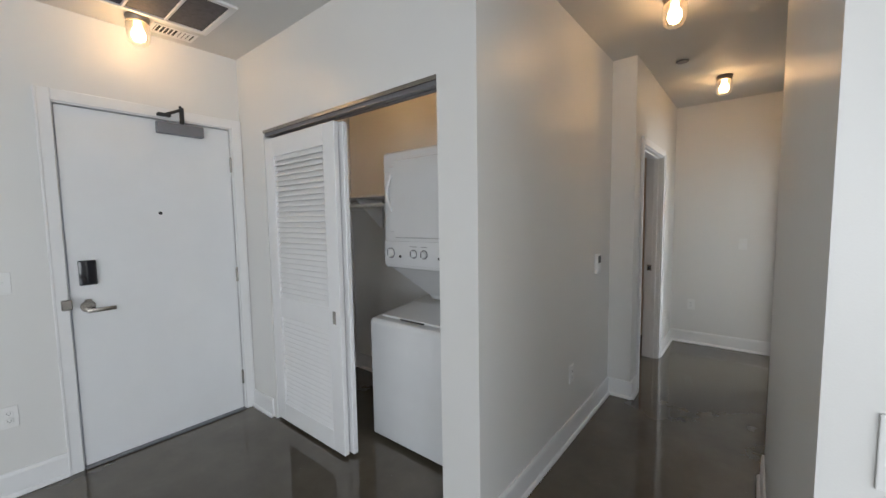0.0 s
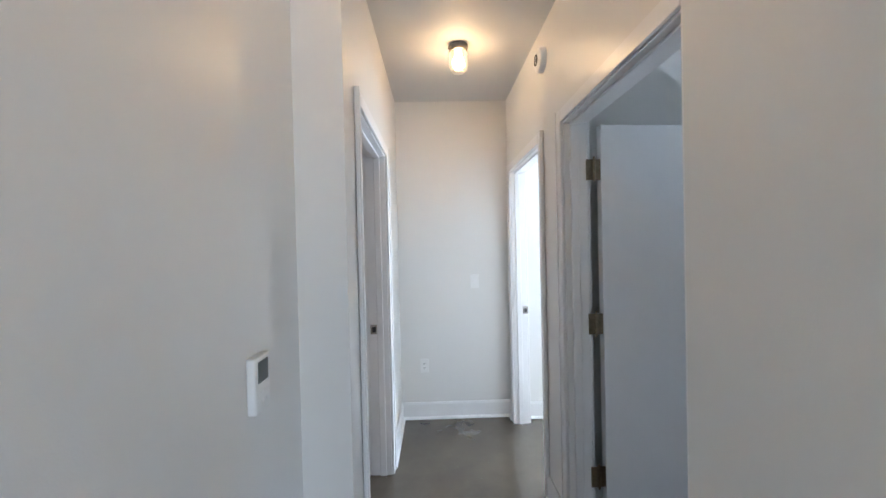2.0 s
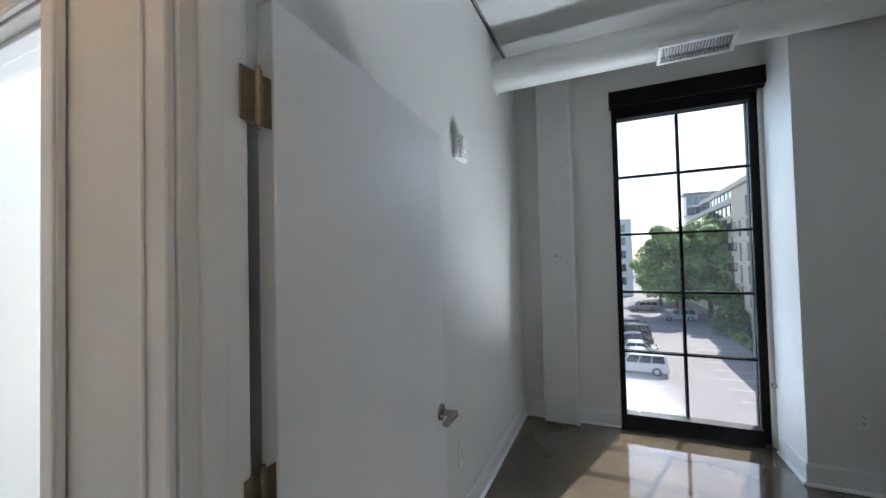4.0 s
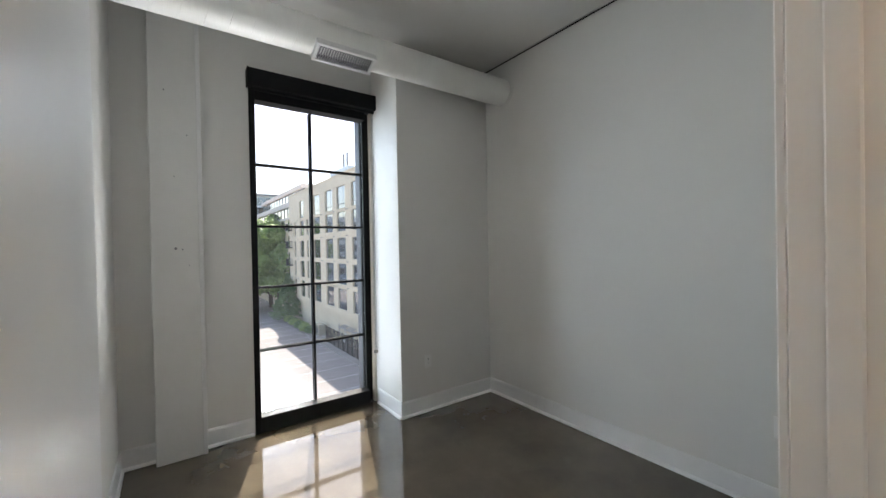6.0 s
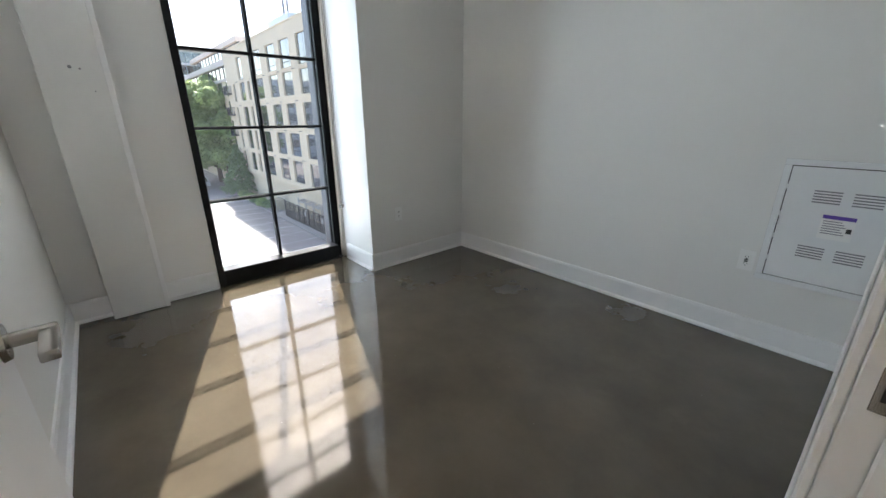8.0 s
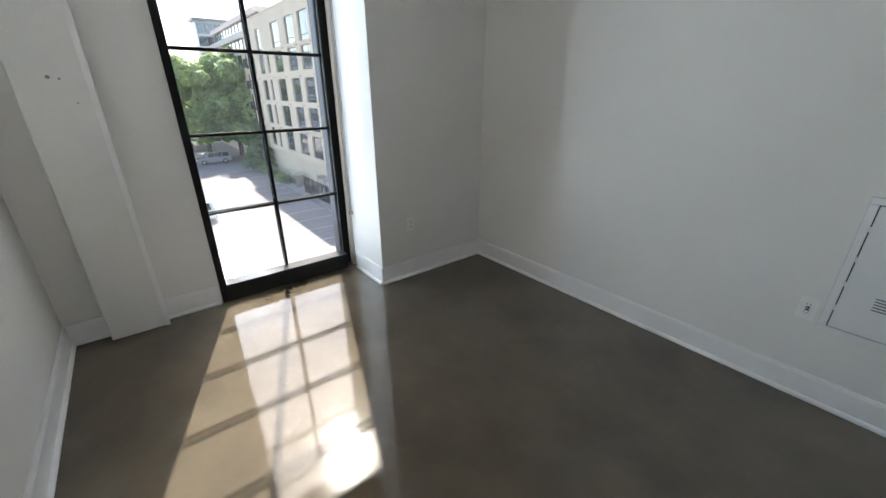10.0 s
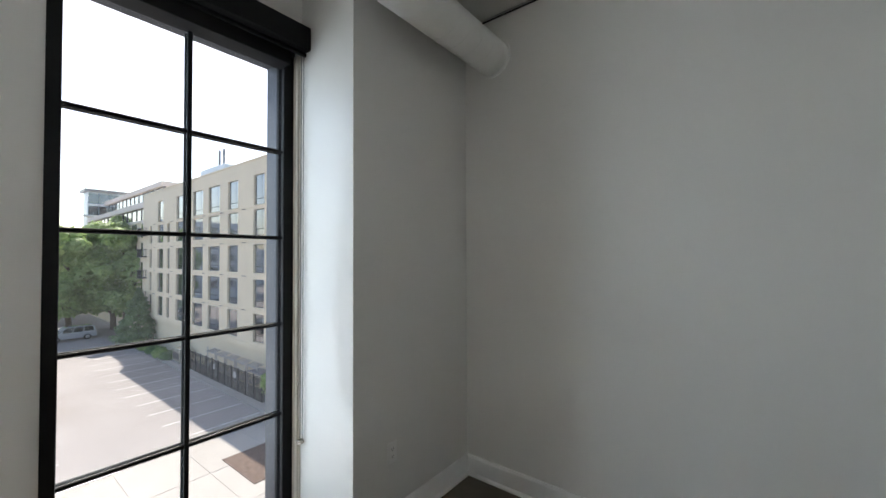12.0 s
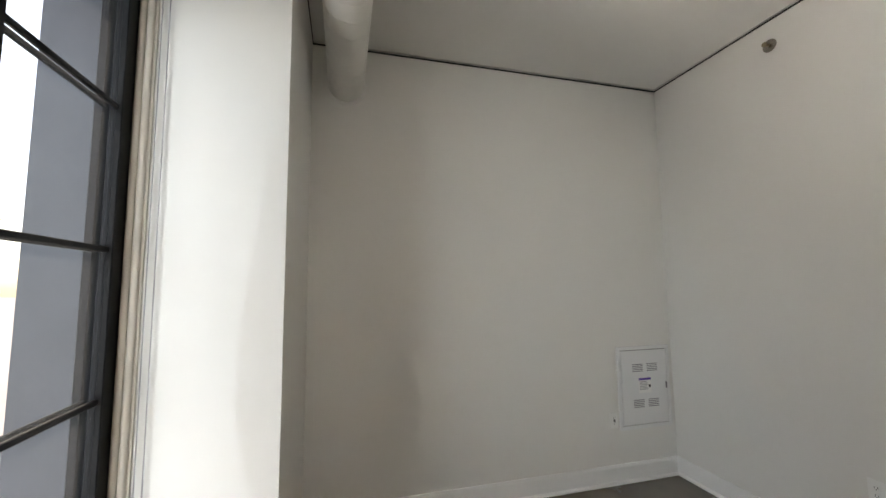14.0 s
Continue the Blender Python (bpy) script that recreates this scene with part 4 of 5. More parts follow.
part("latch", bx(0.036, 0.05, 0.0131, 0.02, 0.30, 0.35, bevel=0.002), M["grey_metal"], pd)
lb = part("label", bx(0.19, 0.31, 0.0132, 0.0142, 0.275, 0.395), M["plastic"], pd, "white printed label with a purple heading")
part("heading", bx(0.192, 0.308, 0.0143, 0.0147, 0.375, 0.393), M["label_purple"], lb)
for i in range(6):
    part("print_line", bx(0.235 - (i % 3) * 0.008, 0.302, 0.0143, 0.0147, 0.361 - i * 0.012, 0.3655 - i * 0.012), M["print"], lb)
part("print_block", bx(0.197, 0.215, 0.0143, 0.0147, 0.315, 0.337), M["slot"], lb)
for hz in (0.12, 0.24, 0.36, 0.50):
    part("hinge", bx(PW - 0.036, PW - 0.03, 0.0135, 0.019, hz, hz + 0.025, bevel=0.001), M["enamel"], panel)


# ---- outdoors ----
G = -9.2
solo("ground", bx(4.81, 900, -600, 600, G - 0.5, G), M["asphalt"], "worn pinkish grey asphalt car park", "ground", "structure")
walkway = solo("pavement", bx(4.82, 26.8, -60, 60, G, G + 0.125), M["concrete"], "pale concrete pavement beside the car park", "pavement", "structure")
slab_mesh = bpy.data.meshes.new("slab")
slab_bm = bx(0.02, 3.64, 0.02, 2.98, 0, 0.016, bevel=0.006)
slab_bm.to_mesh(slab_mesh)
slab_bm.free()
slab_mesh.materials.append(M["slab"])
for ix in range(6):
    for iy in range(12):
        slab = new("slab", slab_mesh)
        slab.location = (4.86 + ix * 3.655, -24 + iy * 3.0, G + 0.1255)
        slab.parent = walkway
solo("planting_bed", bx(20.5, 24.0, -9.2, -6.9, G + 0.13, G + 0.17), M["soil"], "brown mulch planting square in the pavement", "planting bed", "structure")
solo("pavement", bx(26.8, 64, -13.0, -11.4, G, G + 0.14), M["concrete"], "concrete kerb strip along the building", "pavement", "structure")
for i in range(13):
    x = 28.8 + i * 2.75
    solo("stall_line", bx(x, x + 0.1, -11.3, -6.4, G + 0.004, G + 0.008), M["line"], "white painted parking stall line", "road marking", "structure", "stall lines")
for i in range(12):
    x = 30.5 + i * 2.75
    solo("stall_line", bx(x, x + 0.1, -1.6, 3.6, G + 0.004, G + 0.008), M["line"], "white painted parking stall line", "road marking", "structure", "stall lines")


def facade_window(parent, x0, x1, z0, z1, y, split):
    w = part("window", bx(x0, x1, y - 0.20, y - 0.16, z0, z1), M["far_frame"], parent)
    s = x0 + (x1 - x0) * split
    for a, b in ((x0 + 0.06, s - 0.03), (s + 0.03, x1 - 0.06)):
        part("pane", bx(a, b, y - 0.165, y - 0.14, z0 + 0.55, z1 - 0.06), M["far_glass"], w)
    part("pane", bx(x0 + 0.06, x1 - 0.06, y - 0.165, y - 0.14, z0 + 0.06, z0 + 0.49), M["far_glass"], w)


YF = -13.3
apt = thing("apartment_building", "six-storey beige apartment building with dark tall windows", "building", pose(0, 0, 0))
COLS = [(30.6, 31.35), (32.3, 34.1), (36.9, 38.9), (40.6, 43.2), (44.5, 47.1), (49.1, 51.9), (54.0, 54.9), (56.2, 58.2), (60.4, 61.3)]
ROWS = [(5.85, 8.35), (3.35, 5.5), (0.28, 2.62), (-2.55, -0.25), (-5.35, -3.05)]
holes = [(a, b, c, d) for a, b in COLS for c, d in ROWS if not (b - a < 1 and d > 8)]
part("wall", wall_mesh("x", 27.6, 64.0, YF - 0.35, YF, -6.0, 9.6, holes + [(27.5, 29.3, 6.6, 9.7)]), M["stucco"], apt)
part("top_storey_return", bx(27.95, 29.3, YF - 0.34, YF - 0.02, 6.62, 9.4), M["brick"], apt, "orange brown brick top storey")
for a, b, c, d in holes:
    facade_window(apt, a, b, c, d, YF, 0.36)
part("core", bx(29.2, 64.0, -32, YF - 0.36, G, 9.3), M["stucco"], apt)
part("ground_floor_wall", bx(30.4, 64.0, YF - 0.35, YF - 0.9, G, -6.0), M["stucco"], apt)
part("corner_pier", bx(29.0, 30.4, YF - 0.35, YF - 0.9, G, -6.0), M["brick"], apt, "brown brick corner of the ground floor")
part("coping", bx(29.3, 64.1, YF - 0.5, YF + 0.06, 9.6, 9.72), M["stucco"], apt)
for z in (-5.7, -2.85, 2.95, 5.7):
    part("string_course", bx(27.6, 64.0, YF + 0.001, YF + 0.03, z, z + 0.06), M["stucco"], apt)
for i, x in enumerate((29.6, 35.4, 39.8, 43.9, 48.2, 53.0, 59.0)):
    for z in (5.62, 2.78, -0.05, -2.9):
        part("vent", bx(x, x + 0.7, YF + 0.001, YF + 0.05, z, z + 0.05), M["far_frame"], apt)
# end face with recessed balconies
WX = 27.6
bal = [(-20.3, -14.6, z, z + 2.15) for z in (3.85, 1.0, -1.9, -4.9)]
SIDE = [(a, b, z, z + 2.2) for a, b in ((-21.7, -20.85), (-23.7, -23.1), (-25.7, -24.6), (-29.5, -28.0)) for z in (3.85, 1.0, -1.9, -4.9)]
part("end_wall", wall_mesh("y", -32, YF - 0.35, WX, WX + 0.35, -6.0, 6.6, bal + SIDE), M["stucco"], apt)
part("top_storey", wall_mesh("y", -32, YF - 0.35, WX + 0.35, WX + 0.7, 6.6, 9.6, [(-16.2, -14.4, 6.75, 8.85), (-23.0, -21.3, 6.75, 8.85), (-25.6, -24.1, 6.75, 8.85)]), M["brick"], apt, "orange brown brick top storey")
part("terrace_slab", bx(WX - 0.1, WX + 1.2, -32, YF, 6.45, 6.62), M["stucco"], apt)
for y0, y1 in ((-16.2, -14.4), (-23.0, -21.3), (-25.6, -24.1)):
    part("terrace_door", bx(WX + 0.6, WX + 0.66, y0, y1, 6.75, 8.85), M["far_glass"], apt)
for a, b, c, d in SIDE:
    w = part("window", bx(WX + 0.16, WX + 0.2, a, b, c, d), M["far_frame"], apt)
    part("pane", bx(WX + 0.13, WX + 0.155, a + 0.06, b - 0.06, c + 0.6, d - 0.06), M["far_glass"], w)
    part("pane", bx(WX + 0.13, WX + 0.155, a + 0.06, b - 0.06, c + 0.06, c + 0.54), M["far_glass"], w)
for a, b, c, d in bal:
    part("balcony_back", bx(WX + 1.3, WX + 1.4, a, b, c, d), M["far_glass"], apt)
    part("balcony_rail", bx(WX + 0.02, WX + 0.07, a, b, c + 0.98, c + 1.04), M["far_frame"], apt)
    for k in range(7):
        y = a + (b - a) * k / 6
        part("balcony_post", bx(WX + 0.02, WX + 0.07, y - 0.03, y + 0.03, c, c + 0.98), M["far_frame"], apt)
    part("balcony_glass", bx(WX + 0.04, WX + 0.05, a, b, c + 0.1, c + 0.94), M["far_glass"], apt)
part("terrace_rail", bx(WX - 0.02, WX + 0.02, -32, YF, 7.45, 7.5), M["far_frame"], apt)
for k in range(12):
    part("terrace_post", bx(WX - 0.02, WX + 0.02, -14 - k * 1.5, -13.96 - k * 1.5, 6.62, 7.45), M["far_frame"], apt)
part("roof_plant", bx(44, 50, -19, -15, 9.6, 11.2), M["bluish"], apt)
for x in (45.2, 46.3):
    part("flue", tube(bmesh.new(), (x, -15.5, 11.2), (x, -15.5, 13.0), 0.12, n=10), M["grey_metal"], apt)

wing = thing("apartment_wing", "beige wing with stacked balconies and two set-back glazed storeys", "building", pose(0, 0, 0))
part("wall", bx(64.2, 103, -34, -14.2, G, 6.5), M["stucco"], wing)
for i in range(5):
    z = -6.5 + i * 2.7
    deck = part("balcony", bx(62.3, 64.15, -14.6, -12.7, z, z + 0.14), M["far_frame"], wing, "dark steel balcony")
    for k in range(9):
        part("baluster", bx(62.32, 62.36, -14.6 + k * 0.23, -14.56 + k * 0.23, z + 0.14, z + 1.0), M["far_frame"], deck)
        part("baluster", bx(62.36 + k * 0.21, 62.40 + k * 0.21, -12.76, -12.72, z + 0.14, z + 1.0), M["far_frame"], deck)
    part("rail", bx(62.3, 64.15, -12.78, -12.7, z + 1.0, z + 1.05), M["far_frame"], deck)
    part("rail", bx(62.3, 62.38, -14.6, -12.78, z + 1.0, z + 1.05), M["far_frame"], deck)
    for k in range(7):
        part("window", bx(66 + k * 4.6, 68.2 + k * 4.6, -14.22, -14.14, z, z + 2.0), M["far_glass"], wing)
# each set-back storey: ribbon of glass between posts under a pale parapet
for x0, x1, y, z0, z1, n in ((64.6, 103, -14.4, 6.5, 9.2, 16), (70.0, 105, -17.2, 9.4, 12.9, 14)):
    part("storey_core", bx(x0, x1, -36, y - 0.3, z0, z1 - 0.1), M["stucco"], wing)
    part("parapet", bx(x0 - 0.3, x1, y - 0.2, y + 0.35, z1 - 0.75, z1), M["terrace"], wing, "pale pinkish parapet")
    part("parapet", bx(x0 - 0.3, x0 + 0.1, -36, y - 0.2, z1 - 0.75, z1), M["terrace"], wing)
    part("terrace_edge", bx(x0 - 0.3, x1, y - 0.2, y + 0.35, z0 - 0.15, z0 + 0.22), M["terrace"], wing)
    step = (x1 - x0) / n
    for k in range(n):
        part("window", bx(x0 + k * step + 0.09, x0 + (k + 1) * step - 0.09, y - 0.3, y - 0.05, z0 + 0.25, z1 - 0.78), M["far_glass"], wing)
        part("mullion", bx(x0 + k * step - 0.08, x0 + k * step + 0.08, y - 0.3, y + 0.02, z0 + 0.22, z1 - 0.75), M["far_frame"], wing)

tower = thing("glass_building", "blue-grey glass office block behind the trees", "building", pose(0, 0, 0))
part("wall", bx(108, 112, -21.4, -14.9, G, 15.2), M["bluish"], tower)
part("roof_slab", bx(107.2, 112.5, -21.6, -14.3, 15.2, 15.7), M["grey_metal"], tower, "dark overhanging roof slab")
for i in range(8):
    z = -5.4 + i * 2.6
    part("floor_band", bx(107.75, 107.99, -21.4, -14.8, z - 0.45, z - 0.1), M["far_wall"], tower)
    for k in range(4):
        part("window", bx(107.85, 107.995, -16.5 - k * 1.62, -15.0 - k * 1.62, z, z + 2.0), M["far_glass"], tower)
part("balcony", bx(106.0, 107.7, -17.0, -14.0, 9.9, 10.2), M["far_wall"], tower)

white = thing("white_building", "pale four-storey building beyond the car park", "building", pose(0, 0, 0))
holes = [(-1.5 + k * 4.2, 0.9 + k * 4.2, -6.4 + i * 3.4, -4.4 + i * 3.4) for i in range(5) for k in range(6)]
part("wall", wall_mesh("y", -3.0, 24, 110, 110.6, G, 10.6, holes), M["far_wall"], white)
part("core", bx(110.7, 125, -3.0, 24, G, 10.2), M["far_wall"], white)
for a, b, c, d in holes:
    part("window", bx(110.3, 110.4, a, b, c, d), M["far_glass"], white)
low = thing("distant_houses", "hazy low buildings on the far side", "building", pose(0, 0, 0))
for k in range(9):
    y = -15 + k * 9 if k > 3 else -90 + k * 22
    part("block", bx(150 + 7 * (k % 3), 165 + 7 * (k % 3), y - 6, y + 5, G, 1.0 + (k * 37 % 5)), M["far_wall"], low)

# yard fence with its posts and plant behind
yard = thing("metal_fence", "dark metal slatted fence round an equipment yard", "fence", pose(30.2, -12.1, G))
for k in range(12):
    part("post", bx(k * 1.25 - 0.04, k * 1.25 + 0.04, -0.04, 0.04, 0, 2.0), M["far_frame"], yard)
for k in range(92):
    part("slat", bx(k * 0.15, k * 0.15 + 0.022, -0.015, 0.015, 0.15, 1.9), M["far_frame"], yard)
for z in (0.15, 1.85):
    part("rail", bx(0, 13.75, -0.02, 0.02, z, z + 0.05), M["far_frame"], yard)
for k in range(9):
    part("slat", bx(-0.02, 0.02, -k * 0.12 - 0.1, -k * 0.12 - 0.06, 0.15, 1.9), M["far_frame"], yard)
part("sign", bx(4.1, 4.55, 0.02, 0.03, 1.1, 1.6), M["line"], yard)
part("sign", bx(8.1, 8.45, 0.02, 0.03, 1.1, 1.55), M["line"], yard)
part("canopy", bx(0.0, 2.2, -1.0, 0.0, 2.0, 2.08), M["grey_metal"], yard)
gen = thing("generator_cabinet", "beige generator cabinet beside the fence", "generator", pose(46.8, -12.6, G + 0.14))
part("body", bx(0, 2.0, -0.5, 0.5, 0.1, 1.35, bevel=0.05), M["car_tan"], gen)
part("plinth", bx(-0.1, 2.1, -0.6, 0.6, 0, 0.1), M["concrete"], gen)
for k in range(6):
    part("louvre", bx(0.2 + k * 0.28, 0.4 + k * 0.28, 0.5, 0.51, 0.4, 1.0), M["far_frame"], gen)
for k in range(5):
    rack = thing("bike_rack", "galvanised double-deck bike rack in the yard", "bike rack", pose(31.6 + k * 1.9, -12.65, G + 0.14), "bike racks")
    for z in (0.9, 2.15):
        part("rail", tube(bmesh.new(), (0, 0.2, z), (1.6, 0.2, z), 0.055, n=8), M["rim"], rack)
        for q in range(6):
            part("hoop", tube(bmesh.new(), (0.1 + q * 0.27, -0.35, z + 0.15), (0.1 + q * 0.27, 0.4, z), 0.035, n=6), M["rim"], rack)
    for x in (0.0, 1.6):
        part("post", tube(bmesh.new(), (x, 0.2, 0), (x, 0.2, 2.5), 0.05, n=8), M["rim"], rack)


def leaf_mesh(clumps, count, size, squash=1.0):
    """Small folded leaf clumps scattered through several uneven balls of foliage."""
    verts, faces = [], []
    rng = random.Random(count * 7 + len(clumps))
    for _ in range(count):
        cx, cy, cz, r = clumps[rng.randrange(len(clumps))]
        d = Vector((rng.gauss(0, 1), rng.gauss(0, 1), rng.gauss(0, 1))).normalized()
        q = r * (0.55 + 0.5 * rng.random() ** 0.6)
        p = Vector((cx, cy, cz)) + Vector((d.x * q, d.y * q, d.z * q * squash))
        n = (d + Vector((rng.uniform(-0.8, 0.8), rng.uniform(-0.8, 0.8), rng.uniform(-0.2, 1.0)))).normalized()
        u = n.orthogonal().normalized()
        u.rotate(Matrix.Rotation(rng.uniform(0, 6.28), 3, n))
        w = n.cross(u)
        s = size * rng.uniform(0.6, 1.35)
        k = len(verts)
        for a, b, h in ((-1, 0, 0), (0, -0.55, 0.12), (1, 0, 0), (0, 0.55, 0.12)):
            verts.append(p + u * s * a + w * s * b - n * s * h)
        faces += [(k, k + 1, k + 2), (k, k + 2, k + 3)]
    me = bpy.data.meshes.new("crown")
    me.from_pydata([tuple(v) for v in verts], [], faces)
    return me


def tree(x, y, z, height, spread, count, seed, label, size=0.34, mat="leaf"):
    rng = random.Random(seed)
    root = thing("tree", label, "tree", pose(x, y, z))
    trunk = bmesh.new()
    h0 = height * 0.32
    tube(trunk, (0, 0, 0), (0.05, 0.05, h0), height * 0.026, height * 0.018, 12)
    tube(trunk, (0.05, 0.05, h0), (0.0, 0.1, height * 0.8), height * 0.018, height * 0.004, 10)
    clumps = []
    for i in range(11):
        a = 2.4 * i + rng.uniform(-0.4, 0.4)
        f = 0.24 + 0.70 * (i / 10)
        rr = spread * (1.0 - 0.65 * abs(f - 0.55)) * rng.uniform(0.45, 0.8)
        end = Vector((math.cos(a) * rr, math.sin(a) * rr, height * f + rng.uniform(0, 0.05) * height))
        tube(trunk, (0.03, 0.05, height * max(0.14, f - 0.18)), end, height * 0.009, height * 0.002, 8)
        clumps.append((end.x, end.y, end.z, spread * rng.uniform(0.32, 0.5)))
        for _ in range(2):
            clumps.append((end.x + rng.uniform(-1, 1) * spread * 0.4, end.y + rng.uniform(-1, 1) * spread * 0.4, end.z + rng.uniform(-0.1, 0.12) * height, spread * rng.uniform(0.15, 0.28)))
    clumps.append((0, 0, height * 0.86, spread * 0.42))
    part("trunk", trunk, M["bark"], root)
    me = leaf_mesh(clumps, count, size, 0.85)
    me.materials.append(M[mat])
    c = new("crown", me)
    c.parent = root
    return root


tree(76, -8.0, G, 14.6, 5.6, 17000, 1, "large leafy green tree at the end of the car park")
tree(77, -13.0, G, 15.8, 5.8, 17000, 2, "large leafy green tree at the end of the car park")
tree(73, -13.6, G, 14.6, 4.8, 15000, 3, "large leafy green tree at the end of the car park")
tree(90, -7.0, G, 11.5, 4.6, 9000, 4, "broad green tree behind the car park")
tree(26.2, -11.9, G + 0.14, 4.2, 1.5, 3600, 6, "small young street tree by the fence corner", 0.13)
for k, (x, y) in enumerate(((100, -8),)):
    tree(x, y, G, 10, 4.6, 3000, 20 + k, "distant hazy green tree beyond the lot", 0.45)


def conifer(x, y, height, seed):
    rng = random.Random(seed)
    root = thing("tree", "young blue-green conifer beside the building", "tree", pose(x, y, G))
    part("trunk", tube(bmesh.new(), (0, 0, 0), (0, 0, height * 0.95), 0.12, 0.02, 8), M["bark"], root)
    clumps = []
    for i in range(26):
        f = i / 25
        r = (1 - f) ** 0.85 * height * 0.38 + 0.12
        for k in range(6):
            a = 1.047 * k + i * 0.7 + rng.uniform(-0.25, 0.25)
            q = rng.uniform(0.35, 0.9)
            clumps.append((math.cos(a) * r * q, math.sin(a) * r * q, height * (0.10 + 0.88 * f) + rng.uniform(-0.1, 0.15), r * 0.27 + 0.06))
    me = leaf_mesh(clumps, 6500, 0.17, 0.4)
    me.materials.append(M["needle"])
    c = new("crown", me)
    c.parent = root


conifer(61, -12.2, 7.0, 11)
for k in range(9):
    sh = thing("shrub", "low green shrub in the bed along the building", "shrub", pose(49.8 + k * 1.35, -12.1 + 0.25 * (k % 2), G + 0.1), "bed shrubs")
    me = leaf_mesh([(0, 0, 0.45, 0.7), (0.4, 0.2, 0.35, 0.5), (-0.4, -0.1, 0.35, 0.55)], 700 + k, 0.11, 0.8)
    me.materials.append(M["leaf"] if k % 3 else M["needle"])
    c = new("crown", me)
    c.parent = sh
    part("stem", tube(bmesh.new(), (0, 0, -0.1), (0, 0, 0.6), 0.04, 0.02, 8), M["bark"], sh)


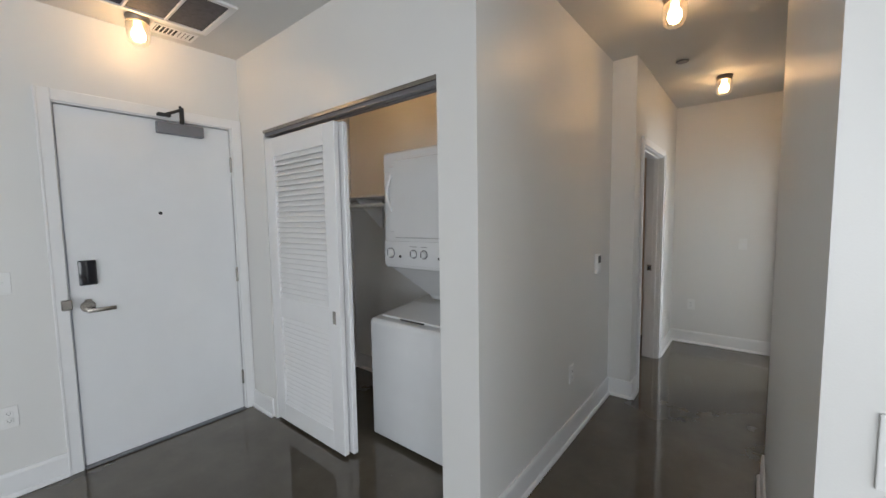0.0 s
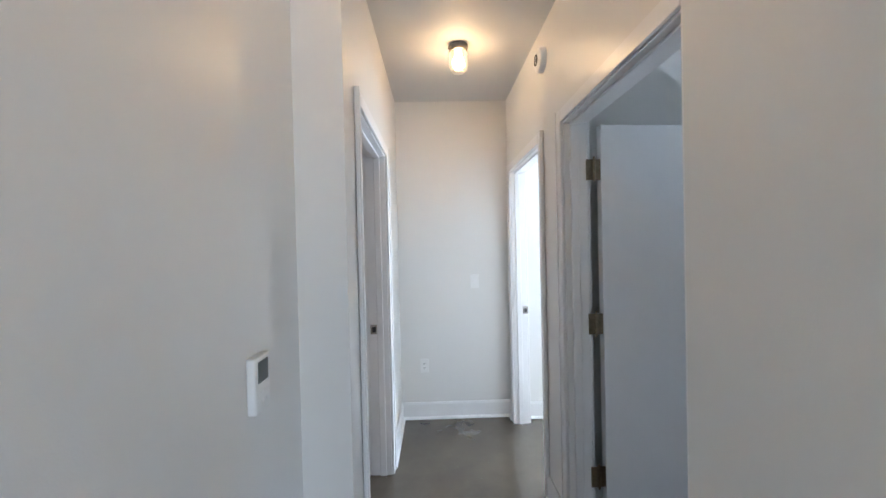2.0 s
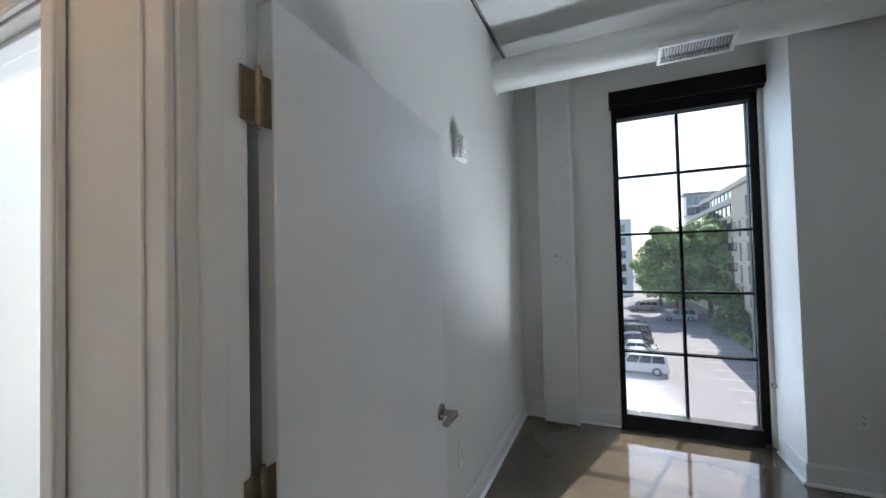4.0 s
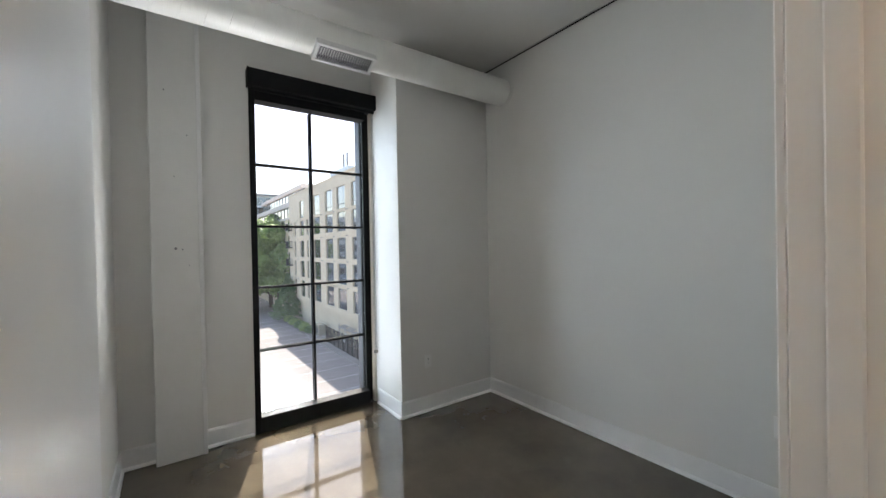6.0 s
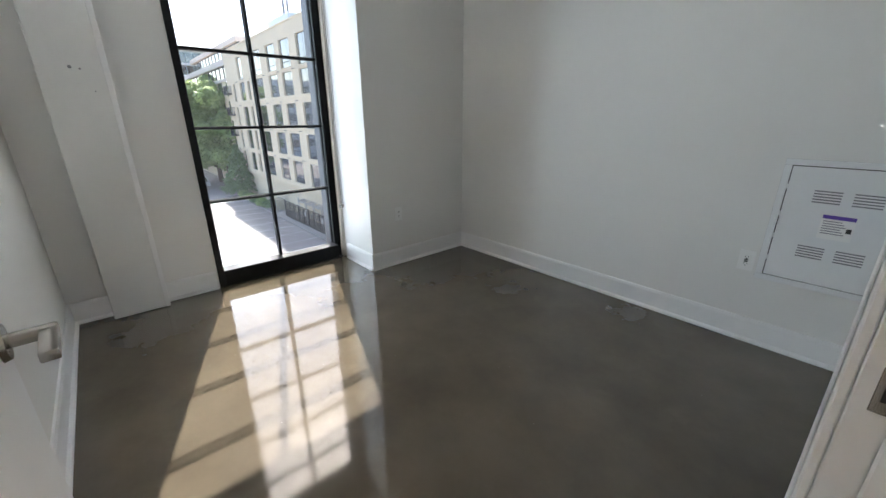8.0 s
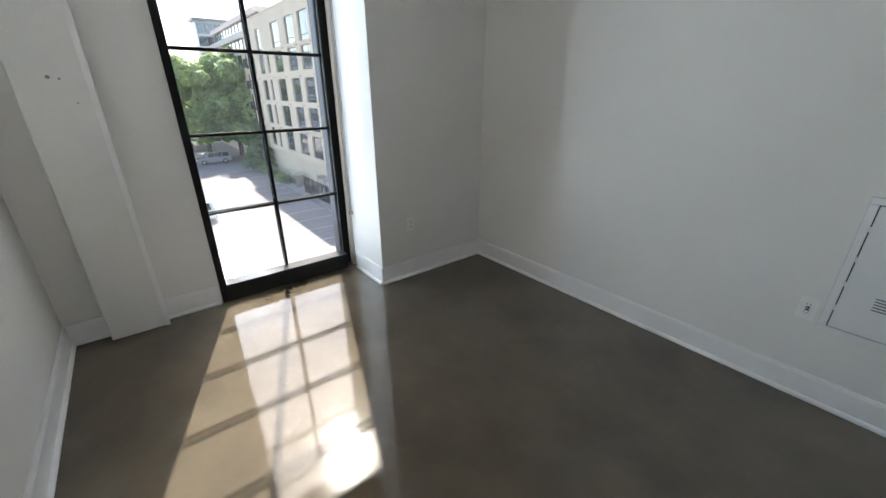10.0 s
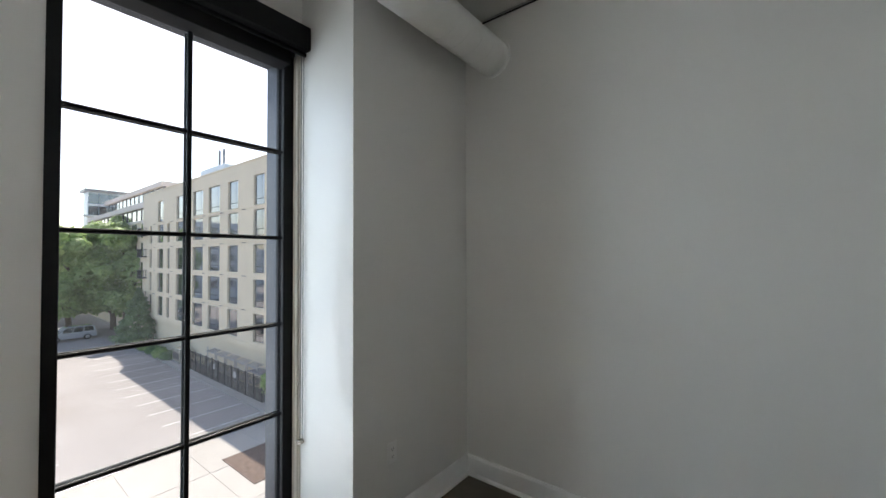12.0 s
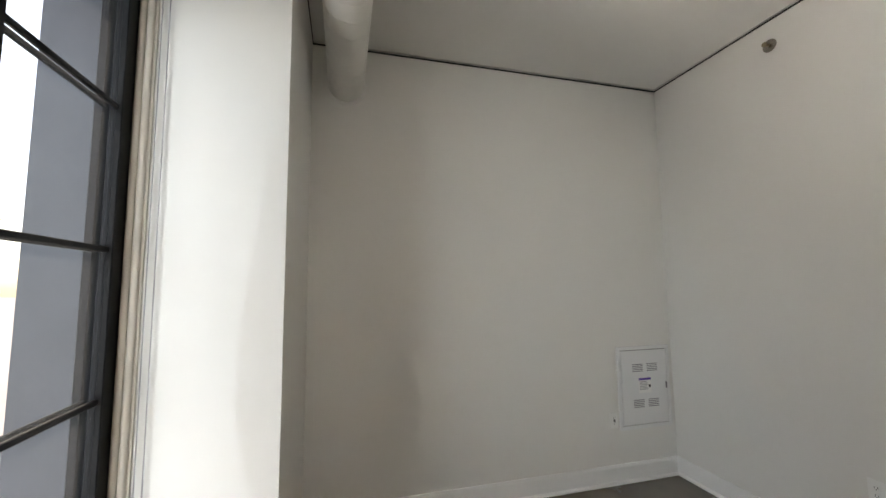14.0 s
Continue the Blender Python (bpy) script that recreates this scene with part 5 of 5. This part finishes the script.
def car(m, paint, suv, label):
    """A parked car along x: body with arches, tapered cabin, glass, lamps, bumpers and wheels."""
    root = thing("car", label, "car", m, "parked cars")
    L, W = (4.85, 1.92) if suv else (4.7, 1.82)
    belt, roof = (1.05, 1.80) if suv else (0.92, 1.44)
    prof = [(0.0, 0.42), (0.02, 0.72), (0.12, belt - 0.12), (1.15, belt - 0.02), (L - 0.1 if suv else L - 0.75, belt), (L - 0.02, belt - 0.08), (L, 0.5), (L - 0.08, 0.32)]
    for cx in (L - 0.95, 0.92):
        prof += [(cx + 0.40 * math.cos(a), 0.32 + 0.40 * math.sin(a)) for a in [math.pi * i / 8 for i in range(9)]]
    prof += [(0.1, 0.32)]
    b = prism(bmesh.new(), prof, -W / 2, W / 2)
    part("body", b, paint, root)
    ins = 0.16
    top0, top1 = (1.75, L - 0.25) if suv else (2.0, L - 1.35)
    bot0, bot1 = (1.12, L - 0.06) if suv else (1.25, L - 0.55)
    cab = bmesh.new()
    ring = []
    for z, x0, x1, w in ((belt - 0.03, bot0, bot1, W / 2 - 0.03), (roof - 0.05, top0, top1, W / 2 - ins), (roof, top0 + 0.2, top1 - 0.15, W / 2 - ins - 0.09)):
        ring.append([cab.verts.new(p) for p in ((x0, -w, z), (x1, -w, z), (x1, w, z), (x0, w, z))])
    for a, c in zip(ring, ring[1:]):
        for i in range(4):
            cab.faces.new((a[i], a[(i + 1) % 4], c[(i + 1) % 4], c[i]))
    cab.faces.new(ring[-1])
    part("cabin", cab, paint, root)
    for s in (-1, 1):
        n = 3 if suv else 2
        for k in range(n):
            g = bmesh.new()
            z0, z1 = belt + 0.05, roof - 0.11
            f0, f1 = (z0 - belt) / (roof - belt), (z1 - belt) / (roof - belt)

            def px(t, f):
                return (bot0 + (top0 - bot0) * f) * (1 - t) + (bot1 + (top1 - bot1) * f) * t
            t0, t1 = 0.06 + k * 0.9 / n, 0.06 + (k + 0.93) * 0.9 / n
            ws = [W / 2 - 0.03 - (ins - 0.03) * f * 1.03 + 0.012 for f in (f0, f1)]
            q = [(px(t0, f0), s * ws[0], z0), (px(t1, f0), s * ws[0], z0), (px(t1, f1), s * ws[1], z1), (px(t0, f1), s * ws[1], z1)]
            vs = [g.verts.new(p) for p in q] + [g.verts.new((p[0], p[1] - s * 0.03, p[2])) for p in q]
            for f in ((0, 1, 2, 3), (4, 5, 6, 7), (0, 1, 5, 4), (1, 2, 6, 5), (2, 3, 7, 6), (3, 0, 4, 7)):
                g.faces.new([vs[i] for i in f])
            part("side_window", g, M["car_glass"], root)
    for x0, x1, z0, z1, nm in ((bot0, top0, belt + 0.03, roof - 0.09, "windscreen"), (bot1, top1, belt + 0.06, roof - 0.1, "rear_window")):
        g = bmesh.new()
        s = -1 if nm == "windscreen" else 1
        f0, f1 = (z0 - belt) / (roof - belt), (z1 - belt) / (roof - belt)
        xa, xb = x0 + (x1 - x0) * f0 + s * 0.02, x0 + (x1 - x0) * f1 + s * 0.02
        q = [(xa, -W / 2 + 0.16, z0), (xa, W / 2 - 0.16, z0), (xb, W / 2 - 0.25, z1), (xb, -W / 2 + 0.25, z1)]
        vs = [g.verts.new(p) for p in q] + [g.verts.new((p[0] - s * 0.04, p[1], p[2])) for p in q]
        for f in ((0, 1, 2, 3), (4, 5, 6, 7), (0, 1, 5, 4), (1, 2, 6, 5), (2, 3, 7, 6), (3, 0, 4, 7)):
            g.faces.new([vs[i] for i in f])
        part(nm, g, M["car_glass"], root)
    for s in (-1, 1):
        part("headlight", bx(-0.005, 0.15, s * (W / 2 - 0.24) - 0.18, s * (W / 2 - 0.24) + 0.18, 0.66, 0.80, bevel=0.03), M["lamp_white"], root)
        part("tail_light", bx(L - 0.12, L + 0.005, s * (W / 2 - 0.16) - 0.12, s * (W / 2 - 0.16) + 0.12, 0.72, 1.0, bevel=0.03), M["lamp_red"], root)
        part("mirror", bx(bot0 + 0.28, bot0 + 0.42, s * (W / 2 + 0.07) - 0.09, s * (W / 2 + 0.07) + 0.09, belt + 0.02, belt + 0.16, bevel=0.03), paint, root)
        for cx in (0.92, L - 0.95):
            wh = part("wheel", tube(bmesh.new(), (cx, s * (W / 2 - 0.22), 0.345), (cx, s * (W / 2 - 0.01), 0.345), 0.345, n=24), M["tyre"], root, "", True)
            part("rim", tube(bmesh.new(), (cx, s * (W / 2 - 0.01), 0.345), (cx, s * (W / 2 + 0.005), 0.345), 0.22, 0.19, 18), M["rim"], wh, "", True)
    for x0, x1 in ((-0.04, 0.10), (L - 0.1, L + 0.04)):
        part("bumper", bx(x0, x1, -W / 2 + 0.03, W / 2 - 0.03, 0.36, 0.60, bevel=0.04), M["tyre"], root)
    return root


# cars parked nose in beside one another, and two across the end of the lot
for x, key, is_suv, label in ((39.8, "white", True, "white boxy SUV parked in the car park"), (43.2, "silver", False, "pale silver sedan parked in the car park"),
                              (46.6, "white", False, "white sedan parked in the car park"), (51.5, "charcoal", False, "dark grey sedan parked in the car park"),
                              (55.8, "navy", True, "dark blue SUV parked in the car park"), (62.0, "charcoal", False, "black sedan parked in the car park")):
    car(pose(x, 2.4, G, 0, 0, -90), M["car_" + key], is_suv, label)
car(pose(71.5, -5.2, G, 0, 0, -86), M["car_silver"], True, "silver SUV parked under the trees")
car(pose(82.0, -1.0, G, 0, 0, -80), M["car_tan"], True, "tan SUV parked by the far trees")
